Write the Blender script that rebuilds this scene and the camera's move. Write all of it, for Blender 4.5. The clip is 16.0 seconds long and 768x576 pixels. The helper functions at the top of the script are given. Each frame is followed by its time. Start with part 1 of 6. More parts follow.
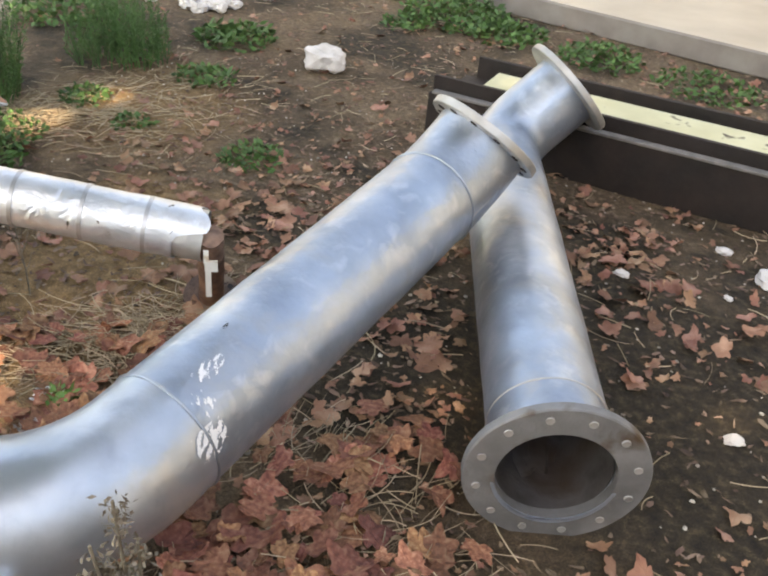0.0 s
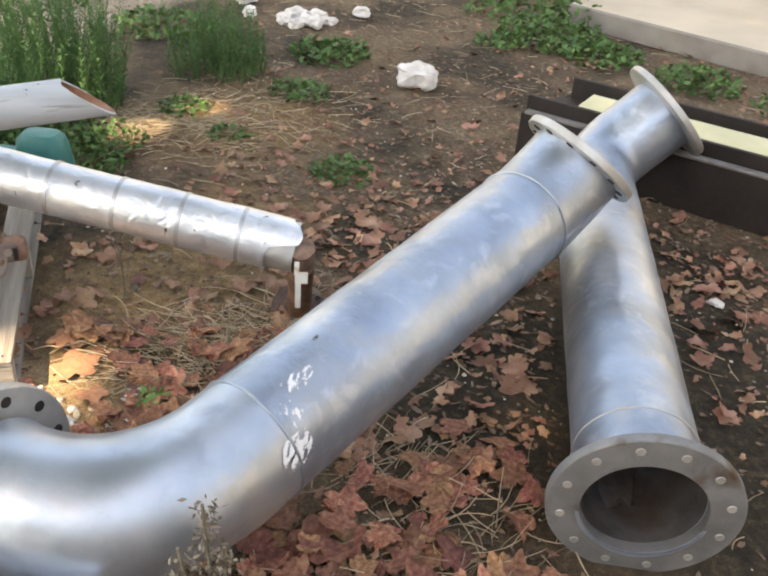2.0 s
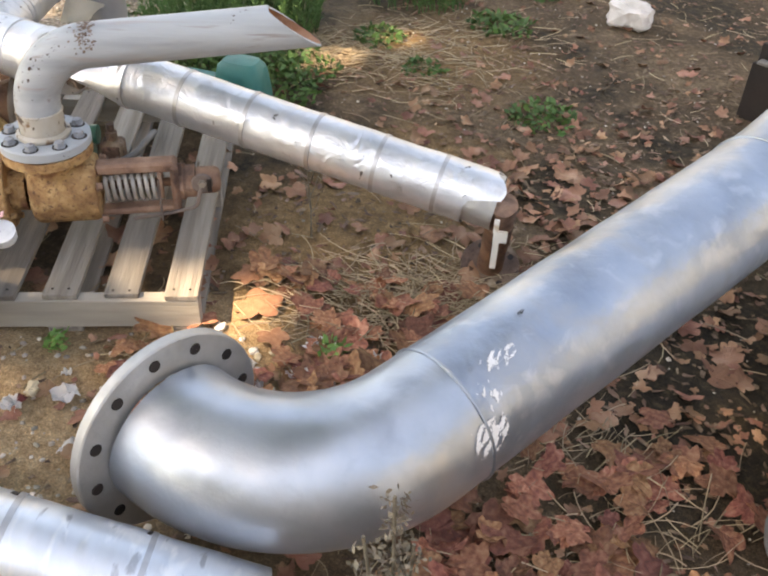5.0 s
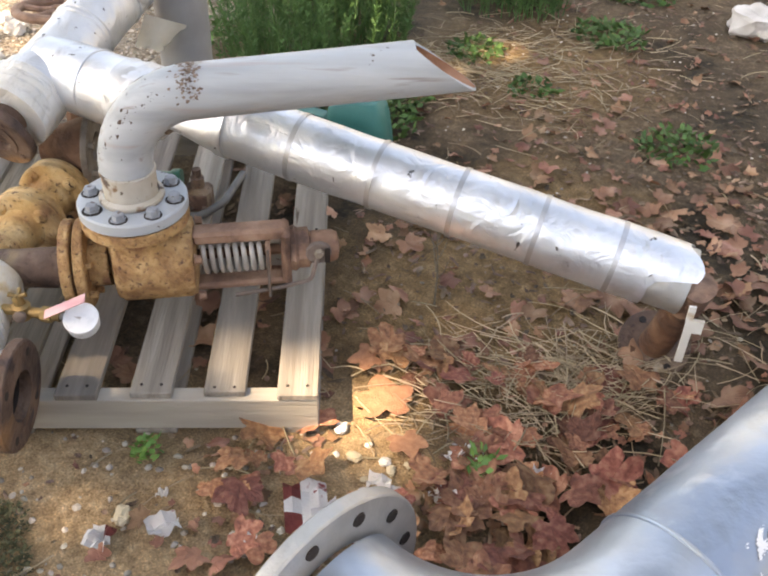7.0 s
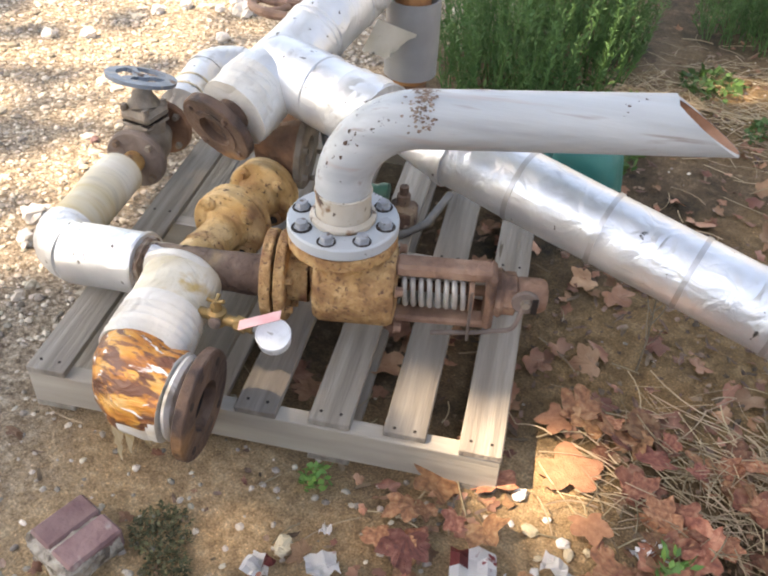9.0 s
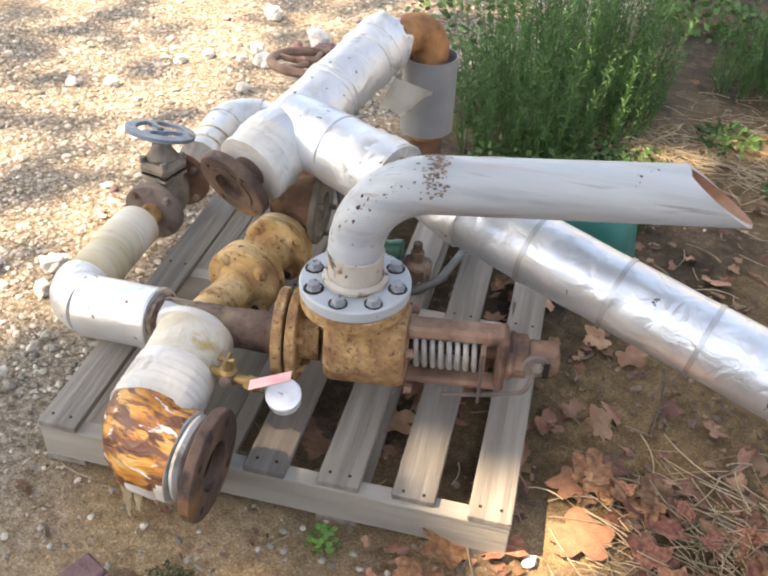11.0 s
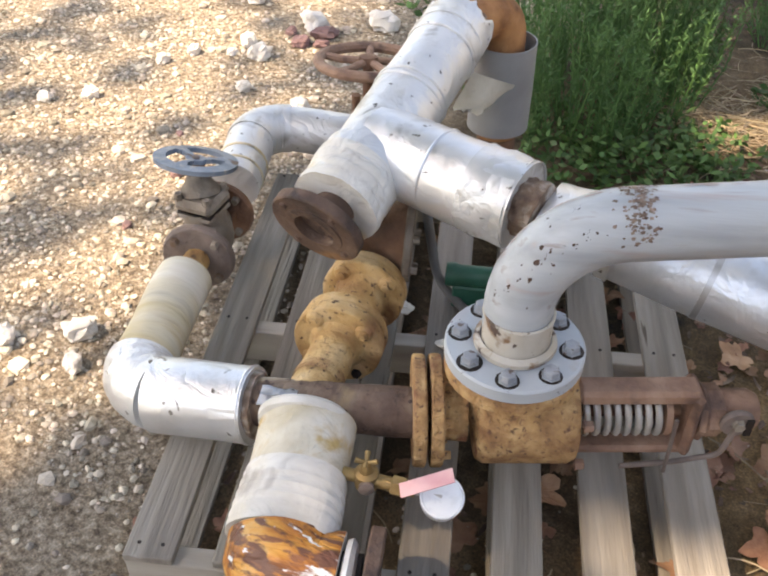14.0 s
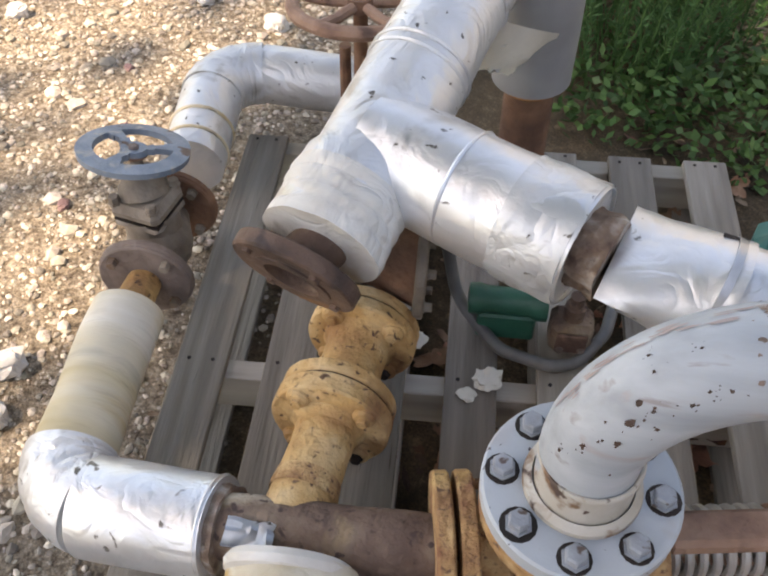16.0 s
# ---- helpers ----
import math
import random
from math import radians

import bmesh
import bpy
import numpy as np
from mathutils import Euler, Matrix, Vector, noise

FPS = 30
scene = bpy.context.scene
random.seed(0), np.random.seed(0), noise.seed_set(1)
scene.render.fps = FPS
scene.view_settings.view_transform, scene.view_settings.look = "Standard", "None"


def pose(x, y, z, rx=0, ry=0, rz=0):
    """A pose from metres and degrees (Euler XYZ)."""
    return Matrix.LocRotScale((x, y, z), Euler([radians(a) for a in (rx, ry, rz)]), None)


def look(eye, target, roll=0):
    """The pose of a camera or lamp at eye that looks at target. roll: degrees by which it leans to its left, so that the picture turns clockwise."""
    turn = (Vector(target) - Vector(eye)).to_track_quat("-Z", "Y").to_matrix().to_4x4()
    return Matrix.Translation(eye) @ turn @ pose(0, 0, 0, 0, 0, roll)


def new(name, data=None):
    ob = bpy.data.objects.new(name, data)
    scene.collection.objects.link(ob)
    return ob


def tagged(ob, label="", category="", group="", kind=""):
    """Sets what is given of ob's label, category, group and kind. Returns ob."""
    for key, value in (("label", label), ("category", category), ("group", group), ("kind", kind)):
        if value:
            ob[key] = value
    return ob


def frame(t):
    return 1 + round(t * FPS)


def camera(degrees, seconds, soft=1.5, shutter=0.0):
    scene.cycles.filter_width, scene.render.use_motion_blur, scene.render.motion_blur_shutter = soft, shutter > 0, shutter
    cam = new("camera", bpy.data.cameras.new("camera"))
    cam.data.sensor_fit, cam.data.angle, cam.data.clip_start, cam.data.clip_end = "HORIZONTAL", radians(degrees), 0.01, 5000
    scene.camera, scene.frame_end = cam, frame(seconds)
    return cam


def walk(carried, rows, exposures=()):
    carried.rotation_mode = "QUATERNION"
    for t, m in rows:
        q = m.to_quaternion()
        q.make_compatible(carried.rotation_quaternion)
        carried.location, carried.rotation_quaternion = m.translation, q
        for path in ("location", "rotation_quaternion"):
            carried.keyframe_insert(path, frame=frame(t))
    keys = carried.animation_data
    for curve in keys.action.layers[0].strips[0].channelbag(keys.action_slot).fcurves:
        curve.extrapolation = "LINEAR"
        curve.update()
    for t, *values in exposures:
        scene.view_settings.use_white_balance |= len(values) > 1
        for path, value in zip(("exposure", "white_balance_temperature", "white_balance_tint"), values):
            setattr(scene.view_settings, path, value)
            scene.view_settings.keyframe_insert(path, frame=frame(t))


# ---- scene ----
cam = camera(48.2, 16.0, soft=2.2)
PATH = [
    (0, (0.226, 0.341, 1.572), (0.058, 2.007, 0.478), 5.5),
    (0.5, (0.235, 0.34, 1.582), (0.05, 2.041, 0.546), 4.7),
    (1, (0.231, 0.341, 1.587), (0.011, 2.033, 0.544), 4.1),
    (1.5, (0.225, 0.342, 1.582), (-0.034, 2.026, 0.535), 4.3),
    (2, (0.195, 0.339, 1.569), (-0.154, 1.989, 0.494), 4.7),
    (2.5, (0.14, 0.32, 1.548), (-0.394, 1.874, 0.407), 4.5),
    (3, (0.109, 0.314, 1.541), (-0.518, 1.804, 0.362), 4.7),
    (3.5, (0.1, 0.334, 1.533), (-0.536, 1.806, 0.337), 4.6),
    (3.7, (0.099, 0.34, 1.531), (-0.532, 1.806, 0.326), 4.8),
    (5.8, (-0.133, 0.658, 1.487), (-0.774, 2.098, 0.256), 1.4),
    (6, (-0.2, 0.704, 1.473), (-0.781, 2.161, 0.233), 1.4),
    (6.5, (-0.345, 0.731, 1.443), (-0.911, 2.206, 0.217), 0.9),
    (7, (-0.427, 0.778, 1.438), (-1.123, 2.178, 0.19), 2.1),
    (7.5, (-0.49, 0.883, 1.458), (-1.354, 2.15, 0.174), 3.0),
    (8, (-0.562, 0.896, 1.44), (-1.54, 2.059, 0.14), 3.7),
    (8.5, (-0.605, 0.877, 1.435), (-1.599, 2.035, 0.142), 2.6),
    (9, (-0.603, 0.868, 1.445), (-1.591, 2.048, 0.168), 2.8),
    (9.2, (-0.599, 0.863, 1.439), (-1.589, 2.06, 0.179), 3.3),
    (11.3, (-0.626, 0.905, 1.491), (-1.691, 2.088, 0.279), 2.9),
    (11.5, (-0.637, 0.909, 1.481), (-1.701, 2.077, 0.255), 3.8),
    (12, (-0.716, 0.916, 1.466), (-1.765, 2.075, 0.218), 4.1),
    (12.5, (-0.911, 0.925, 1.45), (-1.853, 2.185, 0.215), 3.0),
    (13, (-1.031, 0.894, 1.445), (-1.924, 2.182, 0.203), 2.0),
    (13.5, (-1.092, 0.887, 1.426), (-1.992, 2.151, 0.164), 1.3),
    (14, (-1.154, 0.956, 1.402), (-2.064, 2.196, 0.124), 0.3),
    (14.5, (-1.279, 1.15, 1.351), (-2.167, 2.315, -0.01), -1.7),
    (15, (-1.398, 1.324, 1.326), (-2.24, 2.419, -0.12), -2.0),
    (15.5, (-1.463, 1.401, 1.333), (-2.261, 2.454, -0.169), -1.6),
    (16, (-1.489, 1.401, 1.332), (-2.257, 2.447, -0.19), -1.0),
]
walk(cam, [(t, look(eye, target, roll)) for t, eye, target, roll in PATH], [(0, 2.47, 10200, 12), (2.5, 2.48, 10300, 12), (3.5, 2.37, 10300, 13), (6, 2.42, 10500, 15), (9, 2.49, 9700, 15), (11.5, 2.40, 9600, 14), (12.5, 2.32, 9600, 14), (14, 2.17, 9500, 15), (16, 1.98, 9350, 16)])

# ---- world and sun ----
SUN_EL, SUN_AZ = 55.0, 215.0
world = bpy.data.worlds.new("sky")
scene.world = world
world.use_nodes = True
wn = world.node_tree.nodes
sky = wn.new("ShaderNodeTexSky")
sky.sky_type, sky.sun_disc = "NISHITA", False
sky.sun_elevation, sky.sun_rotation = radians(SUN_EL), radians(SUN_AZ)
world.node_tree.links.new(sky.outputs[0], wn["Background"].inputs[0])
wn["Background"].inputs[1].default_value = 0.135
sun_data = bpy.data.lights.new("sun", "SUN")
sun_data.energy, sun_data.angle, sun_data.color = 2.6, radians(0.6), (1.0, 0.94, 0.85)
sun = new("sun", sun_data)
az, el = radians(SUN_AZ), radians(SUN_EL)
SUN_DIR = Vector((math.sin(az) * math.cos(el), math.cos(az) * math.cos(el), math.sin(el)))
sun.matrix_world = look(SUN_DIR * 20, (0, 0, 0))


# ---- materials ----
def surface(name, colours, scale=8.0, detail=6.0, rough=0.6, metal=0.0, bump=0.2, bump_scale=None, spots=(), vary=0.0, island=0.0, stretch=(1, 1, 1), rough_var=0.15, bump_dist=0.01, crease=None, turn=None):
    """Mixed colours by noise, with spots (colour, scale, from, to) laid over, grain bump and per-object or per-island variation."""
    m = bpy.data.materials.new(name)
    m.use_nodes = True
    n, l = m.node_tree.nodes, m.node_tree.links
    b = n["Principled BSDF"]
    tc, mp = n.new("ShaderNodeTexCoord"), n.new("ShaderNodeMapping")
    mp.inputs["Scale"].default_value = stretch
    if turn is not None:
        mp.vector_type = "TEXTURE"
        mp.inputs["Rotation"].default_value = (0, 0, radians(turn))
    l.new(tc.outputs["Object"], mp.inputs[0])
    vec = mp.outputs[0]

    def noise_of(sc, det=detail, dist=0.0):
        t = n.new("ShaderNodeTexNoise")
        t.inputs["Scale"].default_value, t.inputs["Detail"].default_value, t.inputs["Distortion"].default_value = sc, det, dist
        l.new(vec, t.inputs["Vector"])
        return t.outputs[0]

    base = noise_of(scale)
    ramp = n.new("ShaderNodeValToRGB")
    e = ramp.color_ramp.elements
    k = len(colours)
    for i, c in enumerate(colours):
        pos = 0.3 + 0.4 * i / max(1, k - 1)
        el_ = e[i] if i < 2 else e.new(pos)
        el_.position, el_.color = pos, (*c, 1)
    l.new(base, ramp.inputs[0])
    out = ramp.outputs[0]
    for colour, sc, lo, hi in spots:
        r2 = n.new("ShaderNodeMapRange")
        r2.inputs[1].default_value, r2.inputs[2].default_value = lo, hi
        l.new(noise_of(sc, 4.0, 0.4), r2.inputs[0])
        mx = n.new("ShaderNodeMix")
        mx.data_type = "RGBA"
        l.new(r2.outputs[0], mx.inputs[0])
        l.new(out, mx.inputs[6])
        mx.inputs[7].default_value = (*colour, 1)
        out = mx.outputs[2]
    if vary or island:
        src = n.new("ShaderNodeObjectInfo").outputs["Random"] if vary else n.new("ShaderNodeNewGeometry").outputs["Random Per Island"]
        hv = n.new("ShaderNodeHueSaturation")
        a = vary or island
        for sock, lo, hi in (("Hue", 0.5 - 0.016 * a, 0.5 + 0.026 * a), ("Value", 1 - 0.5 * a, 1 + 0.6 * a)):
            mr = n.new("ShaderNodeMapRange")
            mr.inputs[3].default_value, mr.inputs[4].default_value = lo, hi
            if sock == "Value":
                ml = n.new("ShaderNodeMath")
                ml.operation = "MULTIPLY"
                ml.inputs[1].default_value = 7.31
                fr = n.new("ShaderNodeMath")
                fr.operation = "FRACT"
                l.new(src, ml.inputs[0])
                l.new(ml.outputs[0], fr.inputs[0])
                l.new(fr.outputs[0], mr.inputs[0])
            else:
                l.new(src, mr.inputs[0])
            l.new(mr.outputs[0], hv.inputs[sock])
        l.new(out, hv.inputs["Color"])
        out = hv.outputs[0]
    l.new(out, b.inputs["Base Color"])
    rr = n.new("ShaderNodeMapRange")
    rr.inputs[3].default_value, rr.inputs[4].default_value = max(0.05, rough - rough_var), min(1, rough + rough_var)
    l.new(noise_of(scale * 2.3), rr.inputs[0])
    l.new(rr.outputs[0], b.inputs["Roughness"])
    b.inputs["Metallic"].default_value = metal
    if bump:
        bp = n.new("ShaderNodeBump")
        bp.inputs["Strength"].default_value, bp.inputs["Distance"].default_value = bump, bump_dist
        l.new(noise_of(bump_scale or scale * 6), bp.inputs["Height"])
        last = bp
        if crease:
            sub, ab, b2 = n.new("ShaderNodeMath"), n.new("ShaderNodeMath"), n.new("ShaderNodeBump")
            sub.operation, ab.operation = "SUBTRACT", "ABSOLUTE"
            sub.inputs[1].default_value = 0.5
            l.new(noise_of(crease[0], 3.0, 0.8), sub.inputs[0])
            l.new(sub.outputs[0], ab.inputs[0])
            b2.inputs["Strength"].default_value, b2.inputs["Distance"].default_value = crease[1], crease[2]
            l.new(ab.outputs[0], b2.inputs["Height"])
            l.new(bp.outputs[0], b2.inputs["Normal"])
            last = b2
        l.new(last.outputs[0], b.inputs["Normal"])
    return m


# blue tint and broad cloudy spots put sky and ground reflections into the colour
steel = surface("galvanised_steel", [(0.27, 0.325, 0.40), (0.37, 0.435, 0.52), (0.48, 0.545, 0.62)], 4.5, rough=0.40, metal=0.74, bump=0.6, bump_scale=6, bump_dist=0.024, spots=[((0.25, 0.29, 0.335), 3.0, 0.50, 0.78), ((0.42, 0.415, 0.405), 6, 0.55, 0.80), ((0.54, 0.585, 0.64), 17, 0.55, 0.85)], rough_var=0.2, crease=(5, 0.25, 0.03))
# paler version of the pipe steel, for the bend alone
steel_pale = surface("paler_bend_steel", [(0.35, 0.40, 0.46), (0.46, 0.51, 0.57), (0.56, 0.60, 0.65)], 5, rough=0.40, metal=0.78, bump=0.5, bump_scale=6, bump_dist=0.018, spots=[((0.56, 0.545, 0.52), 4, 0.52, 0.74), ((0.34, 0.38, 0.44), 9, 0.56, 0.76)], rough_var=0.2, crease=(5, 0.2, 0.03))
flange_worn = surface("soiled_flange_steel", [(0.16, 0.16, 0.16), (0.27, 0.27, 0.275)], 9, rough=0.65, metal=0.5, bump=0.3, bump_scale=50, spots=[((0.11, 0.075, 0.05), 8, 0.56, 0.70)])
core_m = surface("crumbling_core", [(0.09, 0.05, 0.038), (0.22, 0.15, 0.11), (0.46, 0.42, 0.38)], 26, rough=0.9, bump=1.0, bump_scale=50, bump_dist=0.015)
foil_white = surface("whitish_foil", [(0.60, 0.615, 0.635), (0.80, 0.81, 0.83)], 9, rough=0.4, metal=0.7, bump=0.4, bump_scale=26, bump_dist=0.006, crease=(14, 0.32, 0.02), spots=[((0.46, 0.46, 0.46), 12, 0.60, 0.75), ((0.16, 0.15, 0.14), 40, 0.68, 0.72)])
steel_dull = surface("dull_flange_steel", [(0.40, 0.395, 0.38), (0.56, 0.55, 0.53)], 12, rough=0.5, metal=0.7, bump=0.25, bump_scale=60)
foil = surface("aluminium_jacket", [(0.58, 0.615, 0.66), (0.80, 0.83, 0.87)], 9, rough=0.40, metal=0.78, bump=0.5, bump_scale=30, bump_dist=0.006, crease=(15, 0.5, 0.018), spots=[((0.52, 0.54, 0.57), 12, 0.58, 0.74), ((0.10, 0.10, 0.10), 30, 0.685, 0.71)])
foil_smooth = surface("smooth_aluminium_jacket", [(0.62, 0.66, 0.71), (0.78, 0.82, 0.86)], 9, rough=0.38, metal=0.8, bump=0.4, bump_scale=16, bump_dist=0.008, crease=(7, 0.2, 0.02), spots=[((0.86, 0.87, 0.88), 16, 0.55, 0.66), ((0.44, 0.46, 0.49), 24, 0.62, 0.70)], stretch=(0.6, 1.6, 1.6), turn=20)
strap = surface("jacket_strap", [(0.42, 0.43, 0.45), (0.60, 0.61, 0.63)], 20, rough=0.4, metal=0.8, bump=0.1)
canvas = surface("white_lagging", [(0.52, 0.53, 0.54), (0.76, 0.77, 0.78)], 6, rough=0.42, metal=0.45, bump=0.6, bump_scale=16, spots=[((0.36, 0.34, 0.31), 13, 0.60, 0.72), ((0.54, 0.47, 0.34), 5, 0.58, 0.78), ((0.10, 0.09, 0.08), 45, 0.68, 0.72)], crease=(11, 0.8, 0.02))
canvas_old = surface("yellowed_lagging", [(0.50, 0.40, 0.24), (0.63, 0.55, 0.41), (0.71, 0.68, 0.61)], 6, rough=0.65, bump=0.6, bump_scale=25, spots=[((0.48, 0.33, 0.13), 5, 0.55, 0.70), ((0.34, 0.29, 0.22), 16, 0.60, 0.72)], crease=(14, 0.7, 0.02))
canvas_patch = surface("patched_cream_lagging", [(0.46, 0.39, 0.27), (0.60, 0.55, 0.45), (0.72, 0.69, 0.63)], 11, rough=0.55, bump=0.6, bump_scale=25, spots=[((0.52, 0.36, 0.15), 11, 0.53, 0.64), ((0.44, 0.41, 0.37), 13, 0.58, 0.70)], crease=(12, 0.8, 0.02))
orange_rust = surface("orange_rust_lagging", [(0.17, 0.055, 0.02), (0.44, 0.16, 0.03), (0.60, 0.28, 0.055), (0.60, 0.36, 0.14)], 17, spots=[((0.13, 0.05, 0.03), 19, 0.51, 0.57), ((0.72, 0.72, 0.74), 30, 0.62, 0.645), ((0.24, 0.09, 0.04), 40, 0.58, 0.66)], rough=0.5, bump=0.6, bump_scale=26, stretch=(1.6, 0.5, 0.5), turn=18, crease=(13, 0.9, 0.02), rough_var=0.25)
white_paint = surface("white_pipe_paint", [(0.34, 0.375, 0.41), (0.44, 0.48, 0.515)], 6, rough=0.5, bump=0.15, bump_scale=40, spots=[((0.36, 0.29, 0.25), 7, 0.62, 0.78), ((0.07, 0.045, 0.04), 34, 0.68, 0.70), ((0.06, 0.04, 0.04), 80, 0.70, 0.715)])
collar_paint = surface("stained_collar_paint", [(0.38, 0.33, 0.26), (0.48, 0.46, 0.42)], 14, rough=0.6, bump=0.3, bump_scale=50, spots=[((0.20, 0.11, 0.06), 18, 0.54, 0.62), ((0.08, 0.05, 0.04), 40, 0.62, 0.68)])
chip_m = surface("chipped_rust", [(0.035, 0.024, 0.02), (0.10, 0.06, 0.046)], 60, rough=0.85, bump=0.3, vary=0.4)
shell_m = surface("grey_lagging_shell", [(0.26, 0.265, 0.275), (0.37, 0.375, 0.385)], 7, rough=0.5, metal=0.3, bump=0.3, bump_scale=20)
riser_paint = surface("streaked_white_paint", [(0.29, 0.315, 0.34), (0.37, 0.405, 0.435), (0.43, 0.465, 0.495)], 4, rough=0.5, bump=0.15, bump_scale=20, stretch=(2.4, 0.16, 0.16), turn=26.6, spots=[((0.36, 0.29, 0.27), 3.6, 0.60, 0.74), ((0.28, 0.26, 0.26), 8, 0.62, 0.72)])
ochre = surface("ochre_valve_paint", [(0.34, 0.175, 0.070), (0.53, 0.325, 0.135), (0.66, 0.47, 0.26)], 12, rough=0.72, bump=0.8, bump_scale=75, spots=[((0.26, 0.125, 0.055), 8, 0.56, 0.70), ((0.13, 0.07, 0.042), 70, 0.61, 0.69)])
bolt_m = surface("blue_grey_bolt_paint", [(0.20, 0.22, 0.25), (0.32, 0.345, 0.38)], 40, rough=0.5, bump=0.2, spots=[((0.10, 0.07, 0.06), 60, 0.6, 0.66)])
canvas_dirty = surface("soiled_white_lagging", [(0.50, 0.47, 0.42), (0.68, 0.66, 0.62), (0.76, 0.75, 0.73)], 6, rough=0.55, bump=0.6, bump_scale=16, spots=[((0.50, 0.40, 0.25), 6, 0.56, 0.72), ((0.40, 0.37, 0.34), 14, 0.58, 0.70)], crease=(11, 0.9, 0.02))
canvas_bands = surface("tan_banded_lagging", [(0.44, 0.33, 0.15), (0.57, 0.485, 0.33), (0.62, 0.56, 0.44), (0.72, 0.695, 0.64)], 2.8, detail=3.0, rough=0.65, bump=0.5, bump_scale=9, stretch=(0.32, 1.6, 1.6), turn=-61, spots=[((0.48, 0.31, 0.11), 2.1, 0.56, 0.68), ((0.40, 0.36, 0.28), 4, 0.60, 0.72)], crease=(5, 0.7, 0.02))
ochre_rust = surface("rusted_ochre_paint", [(0.24, 0.115, 0.052), (0.43, 0.245, 0.11), (0.60, 0.40, 0.20)], 26, rough=0.8, bump=1.0, bump_scale=90, bump_dist=0.012, spots=[((0.56, 0.34, 0.13), 5, 0.54, 0.68), ((0.15, 0.075, 0.045), 95, 0.58, 0.68), ((0.26, 0.115, 0.06), 14, 0.57, 0.68)])
rust = surface("brown_rust", [(0.075, 0.038, 0.028), (0.165, 0.082, 0.05), (0.26, 0.14, 0.085)], 14, rough=0.8, bump=0.6, bump_scale=70, spots=[((0.30, 0.15, 0.07), 6, 0.58, 0.70)])
rust_pink = surface("pink_rust_iron", [(0.15, 0.080, 0.058), (0.27, 0.155, 0.108), (0.37, 0.235, 0.17)], 16, rough=0.78, bump=0.6, bump_scale=70, spots=[((0.10, 0.058, 0.045), 12, 0.56, 0.68)])
rust_dark = surface("dark_steel_and_hole_shade", [(0.010, 0.007, 0.006), (0.026, 0.016, 0.013)], 8, rough=0.7, bump=0.3, bump_scale=50)
flange_rust = surface("dark_flange_rust", [(0.048, 0.030, 0.025), (0.115, 0.068, 0.050), (0.18, 0.112, 0.080)], 12, rough=0.75, bump=0.7, bump_scale=60, spots=[((0.27, 0.14, 0.065), 7, 0.58, 0.70), ((0.045, 0.028, 0.026), 20, 0.58, 0.68)])
rust_grey = surface("grey_brown_rust", [(0.10, 0.075, 0.065), (0.22, 0.17, 0.15)], 16, rough=0.75, bump=0.5, bump_scale=70)
lining_m = surface("shaded_dirty_lining", [(0.03, 0.025, 0.022), (0.09, 0.085, 0.085), (0.06, 0.04, 0.03)], 7, rough=0.6, metal=0.2, bump=0.4, bump_scale=30)
flake_m = surface("white_paint_flakes", [(0.72, 0.73, 0.74), (0.82, 0.83, 0.84)], 30, rough=0.6, bump=0.2)
flap_m = surface("pale_torn_lagging", [(0.62, 0.60, 0.54), (0.76, 0.74, 0.69)], 10, rough=0.8, bump=0.3, spots=[((0.46, 0.28, 0.10), 11, 0.60, 0.72)])
bore_m = surface("rusty_bore", [(0.30, 0.14, 0.08), (0.48, 0.26, 0.17)], 20, rough=0.8, bump=0.3)
header_m = surface("dark_header_rust", [(0.060, 0.034, 0.028), (0.15, 0.095, 0.070), (0.27, 0.20, 0.145)], 11, rough=0.8, bump=0.8, bump_scale=70, spots=[((0.34, 0.24, 0.13), 7, 0.54, 0.66), ((0.48, 0.42, 0.34), 9, 0.60, 0.68), ((0.06, 0.035, 0.03), 60, 0.60, 0.68)])
edge_m = surface("edge_highlight_steel", [(0.12, 0.11, 0.10), (0.24, 0.22, 0.20)], 20, rough=0.6, bump=0.2)
grey_iron = surface("grey_iron", [(0.11, 0.085, 0.066), (0.20, 0.165, 0.135), (0.29, 0.25, 0.21)], 14, rough=0.65, metal=0.15, bump=0.5, bump_scale=60, spots=[((0.16, 0.09, 0.055), 12, 0.58, 0.70)])
blue_wheel = surface("blue_grey_paint", [(0.11, 0.15, 0.20), (0.21, 0.26, 0.32)], 20, rough=0.55, bump=0.3, spots=[((0.30, 0.30, 0.29), 26, 0.58, 0.66), ((0.10, 0.06, 0.045), 30, 0.62, 0.68)])
spring_m = surface("spring_steel", [(0.34, 0.32, 0.30), (0.50, 0.48, 0.46)], 30, rough=0.45, metal=0.4, bump=0.1)
wood = surface("weathered_pallet_wood", [(0.160, 0.140, 0.122), (0.232, 0.208, 0.182), (0.312, 0.284, 0.252)], 4, rough=0.88, bump=0.55, bump_scale=14, stretch=(0.12, 1.9, 0.3), turn=29.4, vary=0.45, spots=[((0.19, 0.165, 0.14), 2.2, 0.56, 0.74), ((0.10, 0.08, 0.06), 9, 0.69, 0.73)])
